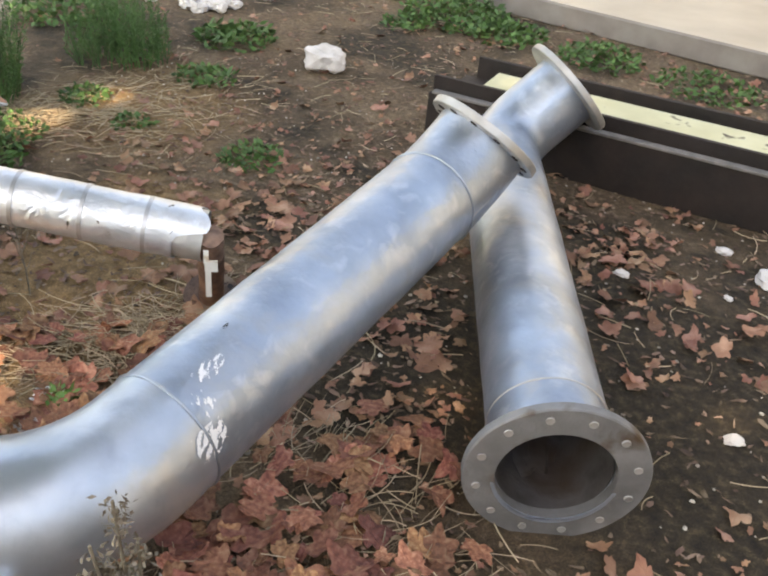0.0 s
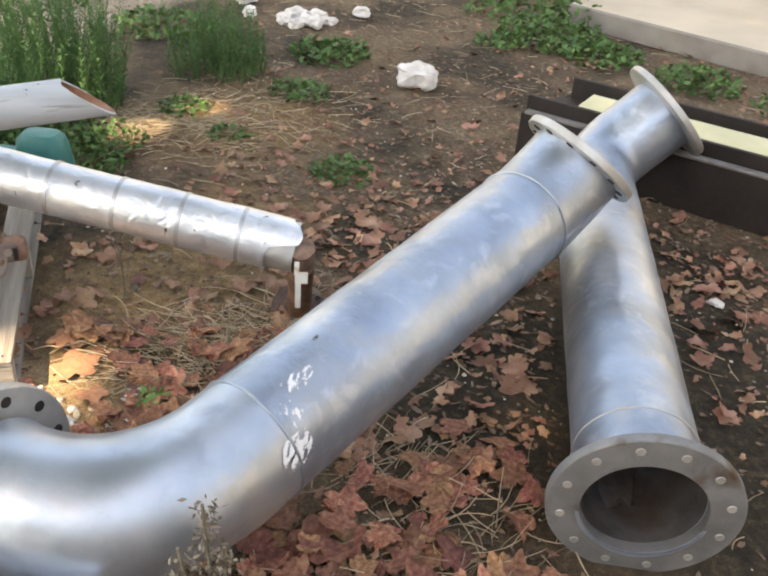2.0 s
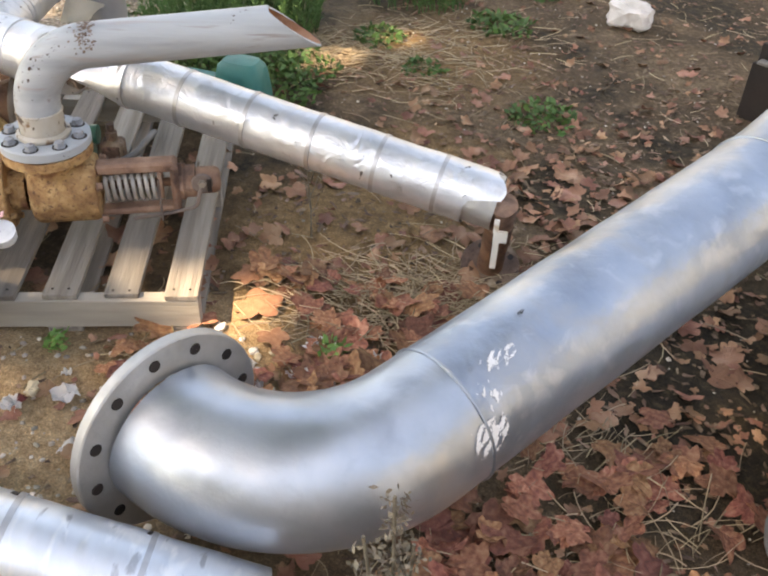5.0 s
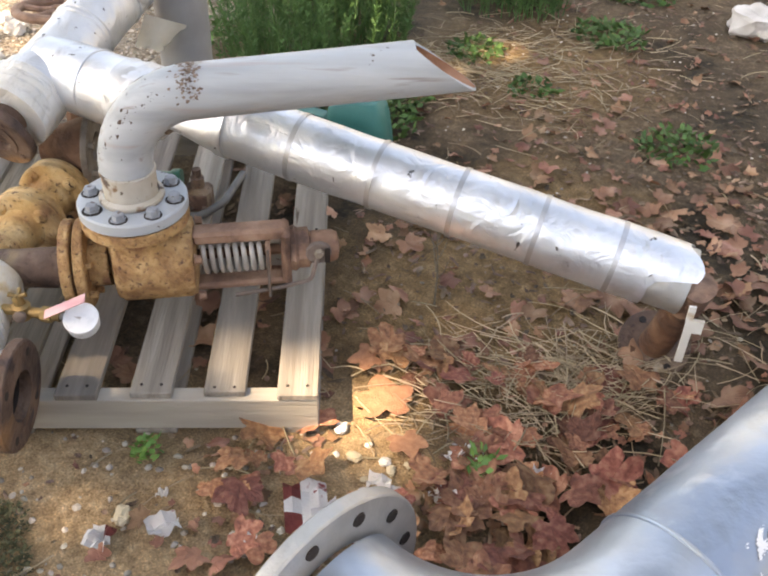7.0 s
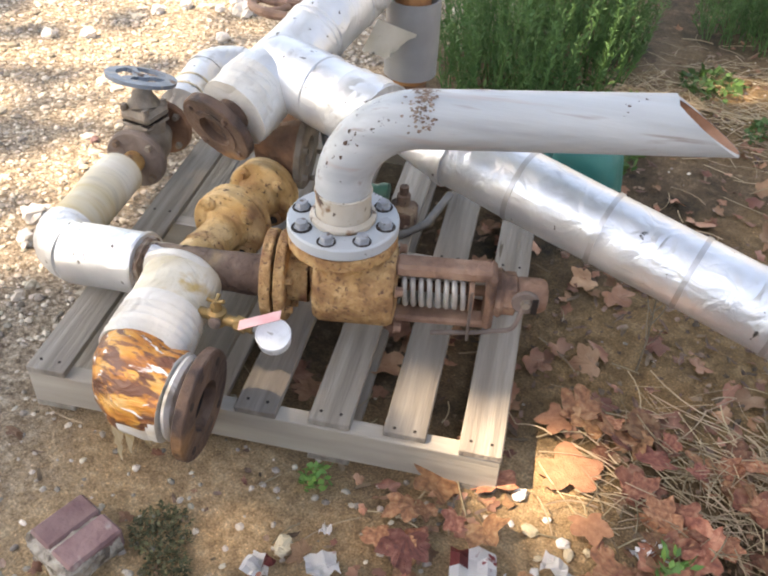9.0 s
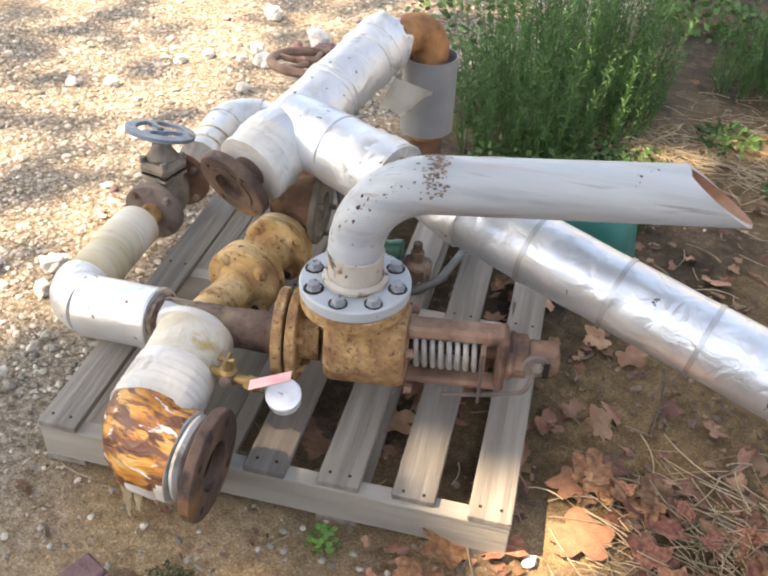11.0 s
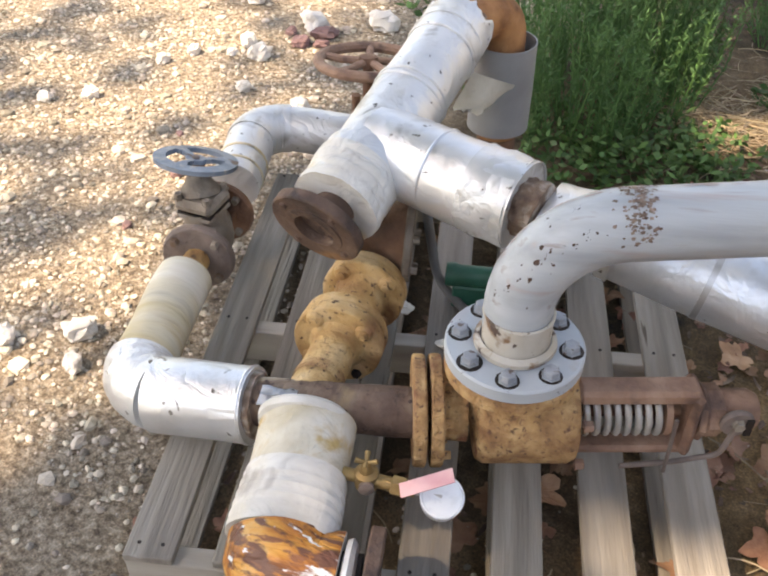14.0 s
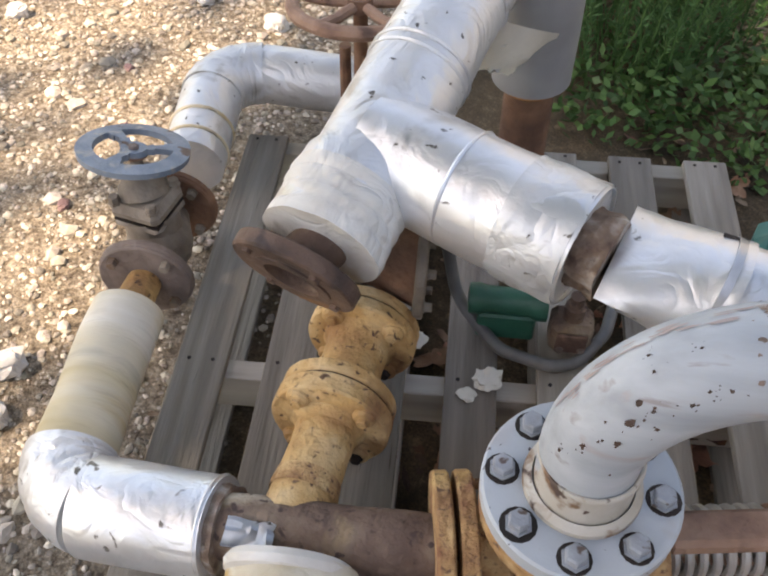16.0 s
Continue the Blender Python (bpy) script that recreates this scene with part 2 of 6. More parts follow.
wood_rail = surface("weathered_stringer_wood", [(0.31, 0.28, 0.245), (0.40, 0.365, 0.32), (0.48, 0.445, 0.395)], 4, rough=0.88, bump=0.4, bump_scale=12, stretch=(1.9, 0.3, 0.2), turn=29.4, vary=0.25, spots=[((0.21, 0.18, 0.15), 2.5, 0.58, 0.74)])
brass = surface("dirty_brass", [(0.22, 0.14, 0.06), (0.36, 0.25, 0.11)], 30, rough=0.5, metal=0.5, bump=0.2)
white_plastic = surface("white_dial", [(0.70, 0.74, 0.78), (0.80, 0.83, 0.86)], 30, rough=0.3, bump=0.0)
pink_tag = surface("faded_red_tag", [(0.66, 0.30, 0.31), (0.74, 0.46, 0.46)], 20, rough=0.6, bump=0.1)
teal = surface("teal_plastic", [(0.006, 0.12, 0.11), (0.02, 0.19, 0.175)], 8, rough=0.5, bump=0.1, spots=[((0.14, 0.20, 0.14), 9, 0.60, 0.75)])
green_paint = surface("green_actuator_paint", [(0.01, 0.08, 0.05), (0.02, 0.13, 0.09)], 12, rough=0.45, bump=0.2)
cable_m = surface("grey_cable", [(0.10, 0.10, 0.10), (0.17, 0.17, 0.17)], 20, rough=0.5, bump=0.1)
concrete = surface("slab_concrete", [(0.42, 0.36, 0.28), (0.55, 0.48, 0.38)], 2.0, rough=0.9, bump=0.2, bump_scale=40)
wall_m = surface("added_wall_plaster", [(0.36, 0.345, 0.32), (0.46, 0.445, 0.42)], 1.5, rough=0.9, bump=0.2, bump_scale=30)
concrete_edge = surface("slab_edge_concrete", [(0.20, 0.17, 0.15), (0.30, 0.27, 0.24)], 5.0, rough=0.95, bump=0.4, bump_scale=30)
board_m = surface("pale_yellow_board", [(0.55, 0.52, 0.32), (0.66, 0.63, 0.42)], 6, rough=0.85, bump=0.2, spots=[((0.12, 0.10, 0.07), 9, 0.66, 0.72)])
stone_m = surface("white_limestone", [(0.55, 0.51, 0.47), (0.78, 0.75, 0.72)], 12, rough=0.9, bump=0.6, bump_scale=40, spots=[((0.30, 0.24, 0.20), 9, 0.58, 0.75)])
brick_m = surface("purple_brick", [(0.17, 0.095, 0.10), (0.28, 0.17, 0.165)], 18, rough=0.9, bump=0.5, bump_scale=60, vary=0.3, spots=[((0.40, 0.35, 0.32), 14, 0.60, 0.70)])
mortar_m = surface("dirty_mortar", [(0.17, 0.14, 0.115), (0.36, 0.32, 0.27), (0.52, 0.48, 0.42)], 38, rough=0.95, bump=1.0, bump_scale=70, bump_dist=0.012, spots=[((0.12, 0.095, 0.075), 30, 0.55, 0.64)])
moss_m = surface("dark_moss", [(0.06, 0.06, 0.03), (0.13, 0.125, 0.06)], 20, rough=0.85, bump=0.0, island=0.6)
tan_stone = surface("tan_stone", [(0.46, 0.38, 0.26), (0.60, 0.52, 0.38)], 14, rough=0.7, bump=0.3, bump_scale=50)
pebble_m = surface("pebbles", [(0.30, 0.255, 0.215), (0.52, 0.46, 0.395)], 30, rough=0.9, bump=0.2, island=1.1)
print_red = surface("red_print", [(0.20, 0.035, 0.035), (0.32, 0.07, 0.06)], 30, rough=0.55, bump=0.2)
litter_m = surface("white_litter", [(0.76, 0.75, 0.75), (0.86, 0.85, 0.85)], 20, rough=0.7, bump=0.2, spots=[((0.34, 0.07, 0.07), 25, 0.62, 0.67)])
leaf_m = surface("dry_leaf", [(0.13, 0.044, 0.030), (0.29, 0.112, 0.068), (0.42, 0.215, 0.135)], 9, rough=0.72, bump=0.4, bump_scale=45, vary=0.95)
tan_leaf_m = surface("tan_leaf", [(0.28, 0.118, 0.066), (0.42, 0.205, 0.12)], 9, rough=0.75, bump=0.4, bump_scale=45, vary=0.3)
leaf_stuff_m = surface("dry_leaf_litter", [(0.19, 0.080, 0.052), (0.28, 0.135, 0.088), (0.40, 0.235, 0.165)], 14, rough=0.8, bump=0.3, bump_scale=60, island=0.75)
straw_m = surface("dry_straw", [(0.28, 0.21, 0.135), (0.46, 0.365, 0.255)], 14, rough=0.8, bump=0.0, island=0.7)
scrap_m = surface("bark_scrap", [(0.075, 0.045, 0.032), (0.17, 0.108, 0.076), (0.30, 0.21, 0.155)], 14, rough=0.85, bump=0.3, bump_scale=60, island=0.9)
dead_m = surface("withered_weed", [(0.10, 0.08, 0.06), (0.23, 0.19, 0.145)], 30, rough=0.85, bump=0.0, island=0.7)
green_m = surface("green_foliage", [(0.035, 0.085, 0.02), (0.075, 0.16, 0.04)], 9, rough=0.65, bump=0.0, island=0.6)
sprig_m = surface("bright_sprig", [(0.09, 0.21, 0.045), (0.16, 0.32, 0.08)], 9, rough=0.6, bump=0.0, island=0.4)
streak_m = surface("faint_rust_streak", [(0.31, 0.24, 0.225), (0.40, 0.34, 0.335)], 40, rough=0.6, bump=0.1, island=0.2)
band_m = surface("speckled_rust_band", [(0.11, 0.072, 0.056), (0.25, 0.185, 0.155)], 90, rough=0.85, bump=0.2, island=0.6)
rust_orange = surface("orange_rust_iron", [(0.16, 0.065, 0.03), (0.34, 0.15, 0.06), (0.46, 0.22, 0.09)], 16, rough=0.8, bump=0.6, bump_scale=60)
shrub_m = surface("shrub_foliage", [(0.034, 0.098, 0.026), (0.080, 0.18, 0.052)], 9, rough=0.65, bump=0.0, island=0.55)


def ground_material():
    """Brown dirt, with pale gravel west of the pallet and, as an unseen reflector, behind the walk."""
    m = bpy.data.materials.new("dirt_and_gravel")
    m.use_nodes = True
    n, l = m.node_tree.nodes, m.node_tree.links
    b = n["Principled BSDF"]
    tc = n.new("ShaderNodeTexCoord")
    pos = tc.outputs["Object"]

    def nz(sc, det=8.0, rough=0.6):
        t = n.new("ShaderNodeTexNoise")
        t.inputs["Scale"].default_value, t.inputs["Detail"].default_value, t.inputs["Roughness"].default_value = sc, det, rough
        l.new(pos, t.inputs["Vector"])
        return t.outputs[0]

    def ramp(src, stops):
        r = n.new("ShaderNodeValToRGB")
        for i, (p_, c) in enumerate(stops):
            e_ = r.color_ramp.elements[i] if i < 2 else r.color_ramp.elements.new(p_)
            e_.position, e_.color = p_, (*c, 1)
        l.new(src, r.inputs[0])
        return r.outputs[0]

    def math_(op, a, c):
        x = n.new("ShaderNodeMath")
        x.operation = op
        for i, v in enumerate((a, c)):
            if isinstance(v, (int, float)):
                x.inputs[i].default_value = v
            else:
                l.new(v, x.inputs[i])
        return x.outputs[0]

    def mix(f, a, c):
        x = n.new("ShaderNodeMix")
        x.data_type = "RGBA"
        l.new(f, x.inputs[0])
        l.new(a, x.inputs[6])
        l.new(c, x.inputs[7])
        return x.outputs[2]

    dirt = ramp(nz(2.2), [(0.30, (0.095, 0.061, 0.036)), (0.48, (0.185, 0.126, 0.075)), (0.70, (0.30, 0.214, 0.132))])
    fine = ramp(nz(38, 6), [(0.32, (0.016, 0.011, 0.008)), (0.52, (0.10, 0.069, 0.044)), (0.72, (0.34, 0.255, 0.18))])
    half = n.new("ShaderNodeValue")
    half.outputs[0].default_value = 0.5
    dirt = mix(half.outputs[0], dirt, fine)
    # darker soil, laid over the dirt in noise patches
    dark_soil = ramp(nz(26, 7, 0.7), [(0.32, (0.012, 0.009, 0.006)), (0.52, (0.042, 0.031, 0.018)), (0.74, (0.12, 0.088, 0.052))])
    dark_mask = n.new("ShaderNodeMapRange")
    dark_mask.inputs[1].default_value, dark_mask.inputs[2].default_value = 0.46, 0.58
    l.new(nz(1.3, 4), dark_mask.inputs[0])
    dirt = mix(dark_mask.outputs[0], dirt, dark_soil)
    # two more darker patches, around and between the large pipes
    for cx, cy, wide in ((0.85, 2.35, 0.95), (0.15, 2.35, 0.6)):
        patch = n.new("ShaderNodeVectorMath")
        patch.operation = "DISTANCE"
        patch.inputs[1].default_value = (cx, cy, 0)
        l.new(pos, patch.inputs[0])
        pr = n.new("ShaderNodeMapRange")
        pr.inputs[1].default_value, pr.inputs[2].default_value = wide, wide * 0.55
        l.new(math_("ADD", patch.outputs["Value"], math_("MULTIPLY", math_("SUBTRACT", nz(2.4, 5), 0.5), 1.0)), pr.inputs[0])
        dirt = mix(pr.outputs[0], dirt, dark_soil)
    sand = ramp(nz(30, 7, 0.7), [(0.30, (0.25, 0.16, 0.088)), (0.52, (0.46, 0.32, 0.188)), (0.72, (0.62, 0.48, 0.32))])
    for cx, cy, near, wide in ((-1.55, 1.10, 0.4, 0.85), (-1.02, 1.84, 0.15, 0.34)):
        far = n.new("ShaderNodeVectorMath")
        far.operation = "DISTANCE"
        far.inputs[1].default_value = (cx, cy, 0)
        l.new(pos, far.inputs[0])
        near_sand = n.new("ShaderNodeMapRange")
        near_sand.inputs[1].default_value, near_sand.inputs[2].default_value = wide, near
        l.new(math_("ADD", far.outputs["Value"], math_("MULTIPLY", math_("SUBTRACT", nz(3.0, 4), 0.5), wide * 0.9)), near_sand.inputs[0])
        dirt = mix(near_sand.outputs[0], dirt, sand)
    ochre_soil = ramp(nz(24, 7, 0.7), [(0.30, (0.12, 0.072, 0.034)), (0.52, (0.25, 0.158, 0.075)), (0.74, (0.40, 0.275, 0.155))])
    for cx, cy, near, wide in ((-1.00, 2.45, 0.25, 0.55), (-0.95, 3.05, 0.1, 0.35), (-1.35, 3.95, 0.2, 0.65)):
        bare = n.new("ShaderNodeVectorMath")
        bare.operation = "DISTANCE"
        bare.inputs[1].default_value = (cx, cy, 0)
        l.new(pos, bare.inputs[0])
        bm_ = n.new("ShaderNodeMapRange")
        bm_.inputs[1].default_value, bm_.inputs[2].default_value = wide, near
        l.new(math_("ADD", bare.outputs["Value"], math_("MULTIPLY", math_("SUBTRACT", nz(4.0, 4), 0.5), 0.5)), bm_.inputs[0])
        dirt = mix(bm_.outputs[0], dirt, ochre_soil)
    gravel = ramp(nz(55, 5, 0.7), [(0.34, (0.085, 0.060, 0.042)), (0.50, (0.29, 0.235, 0.18)), (0.68, (0.55, 0.48, 0.40))])
    sep = n.new("ShaderNodeSeparateXYZ")
    l.new(pos, sep.inputs[0])
    slant = math_("ADD", math_("MULTIPLY", sep.outputs[0], -0.871), math_("SUBTRACT", -1.03, math_("MULTIPLY", sep.outputs[1], 0.491)))
    edge = math_("MAXIMUM", slant, math_("SUBTRACT", -2.55, sep.outputs[0]))
    # unseen pale ground to the south, added to brighten the pipes' reflections
    edge = math_("MAXIMUM", edge, math_("SUBTRACT", 0.1, sep.outputs[1]))
    edge = math_("ADD", edge, math_("MULTIPLY", math_("SUBTRACT", nz(2.5, 4), 0.5), 0.35))
    mr = n.new("ShaderNodeMapRange")
    mr.inputs[1].default_value, mr.inputs[2].default_value = -0.12, 0.12
    l.new(edge, mr.inputs[0])
    grit = ramp(nz(210, 3, 0.6), [(0.30, (0.52, 0.50, 0.47)), (0.50, (1.0, 0.98, 0.95)), (0.66, (1.5, 1.42, 1.32)), (0.74, (2.6, 2.4, 2.2))])
    rough_grit = n.new("ShaderNodeMix")
    rough_grit.data_type, rough_grit.blend_type = "RGBA", "MULTIPLY"
    rough_grit.inputs[0].default_value = 0.85
    l.new(mix(mr.outputs[0], dirt, gravel), rough_grit.inputs[6])
    l.new(grit, rough_grit.inputs[7])
    l.new(rough_grit.outputs[2], b.inputs["Base Color"])
    b.inputs["Roughness"].default_value = 0.95
    bp = n.new("ShaderNodeBump")
    bp.inputs["Strength"].default_value, bp.inputs["Distance"].default_value = 1.0, 0.016
    l.new(nz(60, 10, 0.75), bp.inputs["Height"])
    l.new(bp.outputs[0], b.inputs["Normal"])
    return m


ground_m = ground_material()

# ---- builders ----
BASES = {}


def V(*a):
    return Vector(a)


def finish(name, bm, material, base, sharp=35):
    me = bpy.data.meshes.new(name)
    bmesh.ops.translate(bm, verts=bm.verts, vec=-Vector(base))
    bmesh.ops.recalc_face_normals(bm, faces=bm.faces)
    bm.to_mesh(me)
    bm.free()
    me.materials.append(material)
    me.shade_smooth()
    me.set_sharp_from_angle(angle=radians(sharp))
    ob = new(name, me)
    return ob


def thing(name, base, label, category, group="", kind=""):
    ob = new(name)
    ob.location = base
    ob.empty_display_size = 0.05
    BASES[ob.name] = Vector(base)
    return tagged(ob, label, category, group, kind)


def part(name, bm, material, parent, label="", sharp=35):
    base = BASES[parent.name]
    ob = finish(name, bm, material, base, sharp)
    ob.parent = parent
    BASES[ob.name] = base
    if label:
        ob["label"] = label
    return ob


def single(name, bm, material, base, label, category, group="", kind="", sharp=35):
    ob = finish(name, bm, material, base, sharp)
    ob.location = base
    BASES[ob.name] = Vector(base)
    return tagged(ob, label, category, group, kind)


def frame_of(axis):
    a = Vector(axis).normalized()
    h = a.cross(Vector((0, 0, 1)))
    h = h.normalized() if h.length > 1e-4 else Vector((1, 0, 0))
    return a, h, a.cross(h)


def rings(bm, rows, seg, closed_u=True):
    """Faces between successive rings of vertices."""
    for r0, r1 in zip(rows, rows[1:]):
        for i in range(seg):
            j = (i + 1) % seg
            bm.faces.new((r0[i], r0[j], r1[j], r1[i]))


def lathe(profile, origin, axis, seg=32, bm=None, cap0=False, cap1=False, wob=0.0):
    """A body of revolution: profile of (along, radius) about the axis."""
    bm = bm or bmesh.new()
    a, h, v = frame_of(axis)
    o = Vector(origin)
    rows = []
    for s, r in profile:
        row = []
        for i in range(seg):
            t = 2 * math.pi * i / seg
            q = o + a * s + (h * math.cos(t) + v * math.sin(t)) * r
            if wob:
                q += (q - o - a * s) * wob * noise.noise(q * 9)
            row.append(bm.verts.new(q))
        rows.append(row)
    rings(bm, rows, seg)
    if cap0:
        bm.faces.new(rows[0])
    if cap1:
        bm.faces.new(rows[-1])
    return bm


def fillet(points, radius, n=10):
    """A path through corner points, rounded at each inner corner."""
    pts = [Vector(p_) for p_ in points]
    out = [pts[0]]
    for a, b, c in zip(pts, pts[1:], pts[2:]):
        u, w = (a - b).normalized(), (c - b).normalized()
        half = u.angle(w) / 2
        t = min(radius / math.tan(half), 0.48 * (a - b).length if a is not pts[0] else 0.98 * (a - b).length, 0.98 * (c - b).length)
        r = t * math.tan(half)
        centre = b + (u + w).normalized() * (r / math.sin(half))
        p0, p1 = b + u * t, b + w * t
        q0, q1 = p0 - centre, p1 - centre
        total = q0.angle(q1)
        for i in range(n + 1):
            f = i / n
            k0, k1 = math.sin((1 - f) * total) / math.sin(total), math.sin(f * total) / math.sin(total)
            out.append(centre + q0 * k0 + q1 * k1)
    out.append(pts[-1])
    return out


def dense(path, step):
    out = [Vector(path[0])]
    for a, b in zip(path, path[1:]):
        a, b = Vector(a), Vector(b)
        k = max(1, int((b - a).length / step))
        out += [a.lerp(b, (i + 1) / k) for i in range(k)]
    return out


def tube(path, radius, seg=28, wall=0.0, cap=True, wob=0.0, wob_scale=8.0, bm=None, squash=None, ripple=0.0, folds=5):
    """A pipe swept along a path; radius a number or one for each point. wall: open ends with that thickness."""
    bm = bm or bmesh.new()
    path = [Vector(p_) for p_ in path]
    k = len(path)
    rad = [radius] * k if isinstance(radius, (int, float)) else list(radius)
    tang = [(path[min(i + 1, k - 1)] - path[max(i - 1, 0)]).normalized() for i in range(k)]
    _, h, v = frame_of(tang[0])
    rows, inner = [], []
    for i in range(k):
        if i:
            q = tang[i - 1].rotation_difference(tang[i])
            h, v = q @ h, q @ v
        row, row2 = [], []
        for j in range(seg):
            t = 2 * math.pi * j / seg
            d = h * math.cos(t) + v * math.sin(t)
            r = rad[i]
            if squash:
                r *= squash(i / (k - 1), t)
            if ripple:
                f_ = i / (k - 1)
                r *= 1 + ripple * math.sin(f_ * math.pi) ** 0.5 * (abs(math.sin(math.pi * folds * f_ + 0.6 * math.sin(t))) ** 0.6 - 0.6)
            if wob:
                r *= 1 + wob * noise.noise((path[i] + d * rad[i]) * wob_scale)
            row.append(bm.verts.new(path[i] + d * r))
            if wall:
                row2.append(bm.verts.new(path[i] + d * (r - wall)))
        rows.append(row)
        inner.append(row2)
    rings(bm, rows, seg)
    if wall:
        rings(bm, inner, seg)
        for a, b in ((rows[0], inner[0]), (rows[-1], inner[-1])):
            for j in range(seg):
                bm.faces.new((a[j], a[(j + 1) % seg], b[(j + 1) % seg], b[j]))
    elif cap:
        bm.faces.new(rows[0])
        bm.faces.new(rows[-1])
    return bm


def ring_plate(c, axis, R, r_in, th, seg=48, bm=None):
    """A flange: a flat ring with bevelled rims, from its face at c back along -axis."""
    e = min(0.003, th * 0.2)
    prof = [(0, r_in), (0, R - e), (-e, R), (-th + e, R), (-th, R - e), (-th, r_in), (0, r_in)]
    return lathe(prof, c, axis, seg, bm)


def bolt_bm(c, axis, r, h):
    a, u, v = frame_of(axis)
    bm = lathe([(0, r * 1.25), (h * 0.2, r * 1.25), (h * 0.22, r), (h * 0.9, r), (h, r * 0.85)], c, axis, 6, cap1=True)
    return bm


def flange(parent, c, axis, R, r_in, th, nb, material, bolt_mat, bolt_r=0.009, bolt_h=0.014, circle=0.8, both=False, turn=0.0, label="", name="flange", washer=False):
    """A ring with its bolts, each a part."""
    c = Vector(c)
    a, h, v = frame_of(axis)
    fl = part(name, ring_plate(c, axis, R, r_in, th), material, parent, label)
    for i in range(nb):
        t = 2 * math.pi * (i + 0.5) / nb + turn
        d = (h * math.cos(t) + v * math.sin(t)) * R * circle
        part("bolt", bolt_bm(c + d, a, bolt_r, bolt_h), bolt_mat, fl)
        if washer:
            # thin uneven dark ring about the bolt's foot
            part("washer", lathe([(0.0006, bolt_r * 0.5), (0.0012, bolt_r * 1.5), (0.0, bolt_r * 1.55)], c + d, a, 14, wob=0.2), rust_dark, fl)
        if both:
            part("bolt", bolt_bm(c + d - a * th, -a, bolt_r, bolt_h), bolt_mat, fl)
    return fl


def box(lo, hi, bm=None, bevel=0.0, m=None):
    bm = bm or bmesh.new()
    lo, hi = Vector(lo), Vector(hi)
    made = bmesh.ops.create_cube(bm, size=1, matrix=Matrix.Translation((lo + hi) / 2) @ Matrix.Diagonal((*(hi - lo), 1)))
    if bevel:
        edges = list({e for v_ in made["verts"] for e in v_.link_edges})
        got = bmesh.ops.bevel(bm, geom=edges, offset=bevel, segments=1, affect="EDGES", profile=0.5)
    if m is not None:
        bmesh.ops.transform(bm, matrix=m, verts=bm.verts)
    return bm


def along(origin, xaxis):
    """A matrix whose x points along the plan direction xaxis, at origin."""
    x = Vector((*xaxis[:2], 0)).normalized()
    y = Vector((-x.y, x.x, 0))
    m = Matrix((x, y, Vector((0, 0, 1)))).transposed().to_4x4()
    m.translation = Vector(origin)
    return m


def torus(c, axis, R, r, seg=40, ns=10, bm=None, flat=1.0):
    bm = bm or bmesh.new()
    a, h, v = frame_of(axis)
    c = Vector(c)
    rows = []
    for i in range(seg):
        t = 2 * math.pi * i / seg
        d = h * math.cos(t) + v * math.sin(t)
        rows.append([bm.verts.new(c + d * (R + flat * r * math.cos(q)) + a * r * math.sin(q)) for q in (2 * math.pi * j / ns for j in range(ns))])
    rings(bm, rows + [rows[0]], ns)
    return bm


def height(x, y):
    """The lie of the ground."""
    return 0.018 * noise.noise((x * 1.3, y * 1.3, 0.2)) + 0.008 * noise.noise((x * 6, y * 6, 1.7))


# ---- ground ----
def build_ground():
    xs = np.concatenate([[-400, -120, -40, -16, -9], np.linspace(-6, 4, 200), [7, 14, 40, 120, 400]])
    ys = np.concatenate([[-400, -120, -40, -12, -4], np.linspace(-1, 9, 200), [12, 20, 45, 120, 400]])
    nx, ny = len(xs), len(ys)
    verts = [(x, y, height(x, y) if -6 <= x <= 4 and -1 <= y <= 9 else 0.0) for y in ys for x in xs]
    faces = [(j * nx + i, j * nx + i + 1, (j + 1) * nx + i + 1, (j + 1) * nx + i) for j in range(ny - 1) for i in range(nx - 1)]
    me = bpy.data.meshes.new("ground")
    me.from_pydata(verts, [], faces)
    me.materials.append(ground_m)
    me.shade_smooth()
    ob = new("ground", me)
    tagged(ob, "brown dirt ground with a patch of pale gravel", "ground", kind="structure")


build_ground()

# ---- concrete slab ----
slab_dir = V(0.903, -0.429, 0)
slab = box((0, 0, 0), (9, 7, 0.15), bevel=0.012, m=along((0.02, 6.435, 0), slab_dir))
slab_ob = single("pavement", slab, concrete, (0.02, 6.435, 0), "pale concrete slab with a rough grey edge", "pavement", kind="structure")
slab_ob.data.materials.append(concrete_edge)
for f_ in slab_ob.data.polygons:
    f_.material_index = 0 if f_.normal.z > 0.9 else 1


# ---- unseen walls added to cut horizon light and reflections ----
for wall_name, lo, hi, words in (("wall_east", (7.0, -9.0, -0.1), (7.3, 13.0, 4.6), "unseen plain wall added to cut horizon light"), ("wall_north", (-9.0, 13.0, -0.1), (7.3, 13.3, 6.0), "unseen plain wall added to cut horizon light"), ("wall_south", (-3.5, -6.3, -0.1), (7.0, -6.0, 3.6), "unseen plain wall added to cut horizon light")):
    single(wall_name, box(lo, hi), wall_m, ((lo[0] + hi[0]) / 2, (lo[1] + hi[1]) / 2, 0), words, "wall", kind="structure")

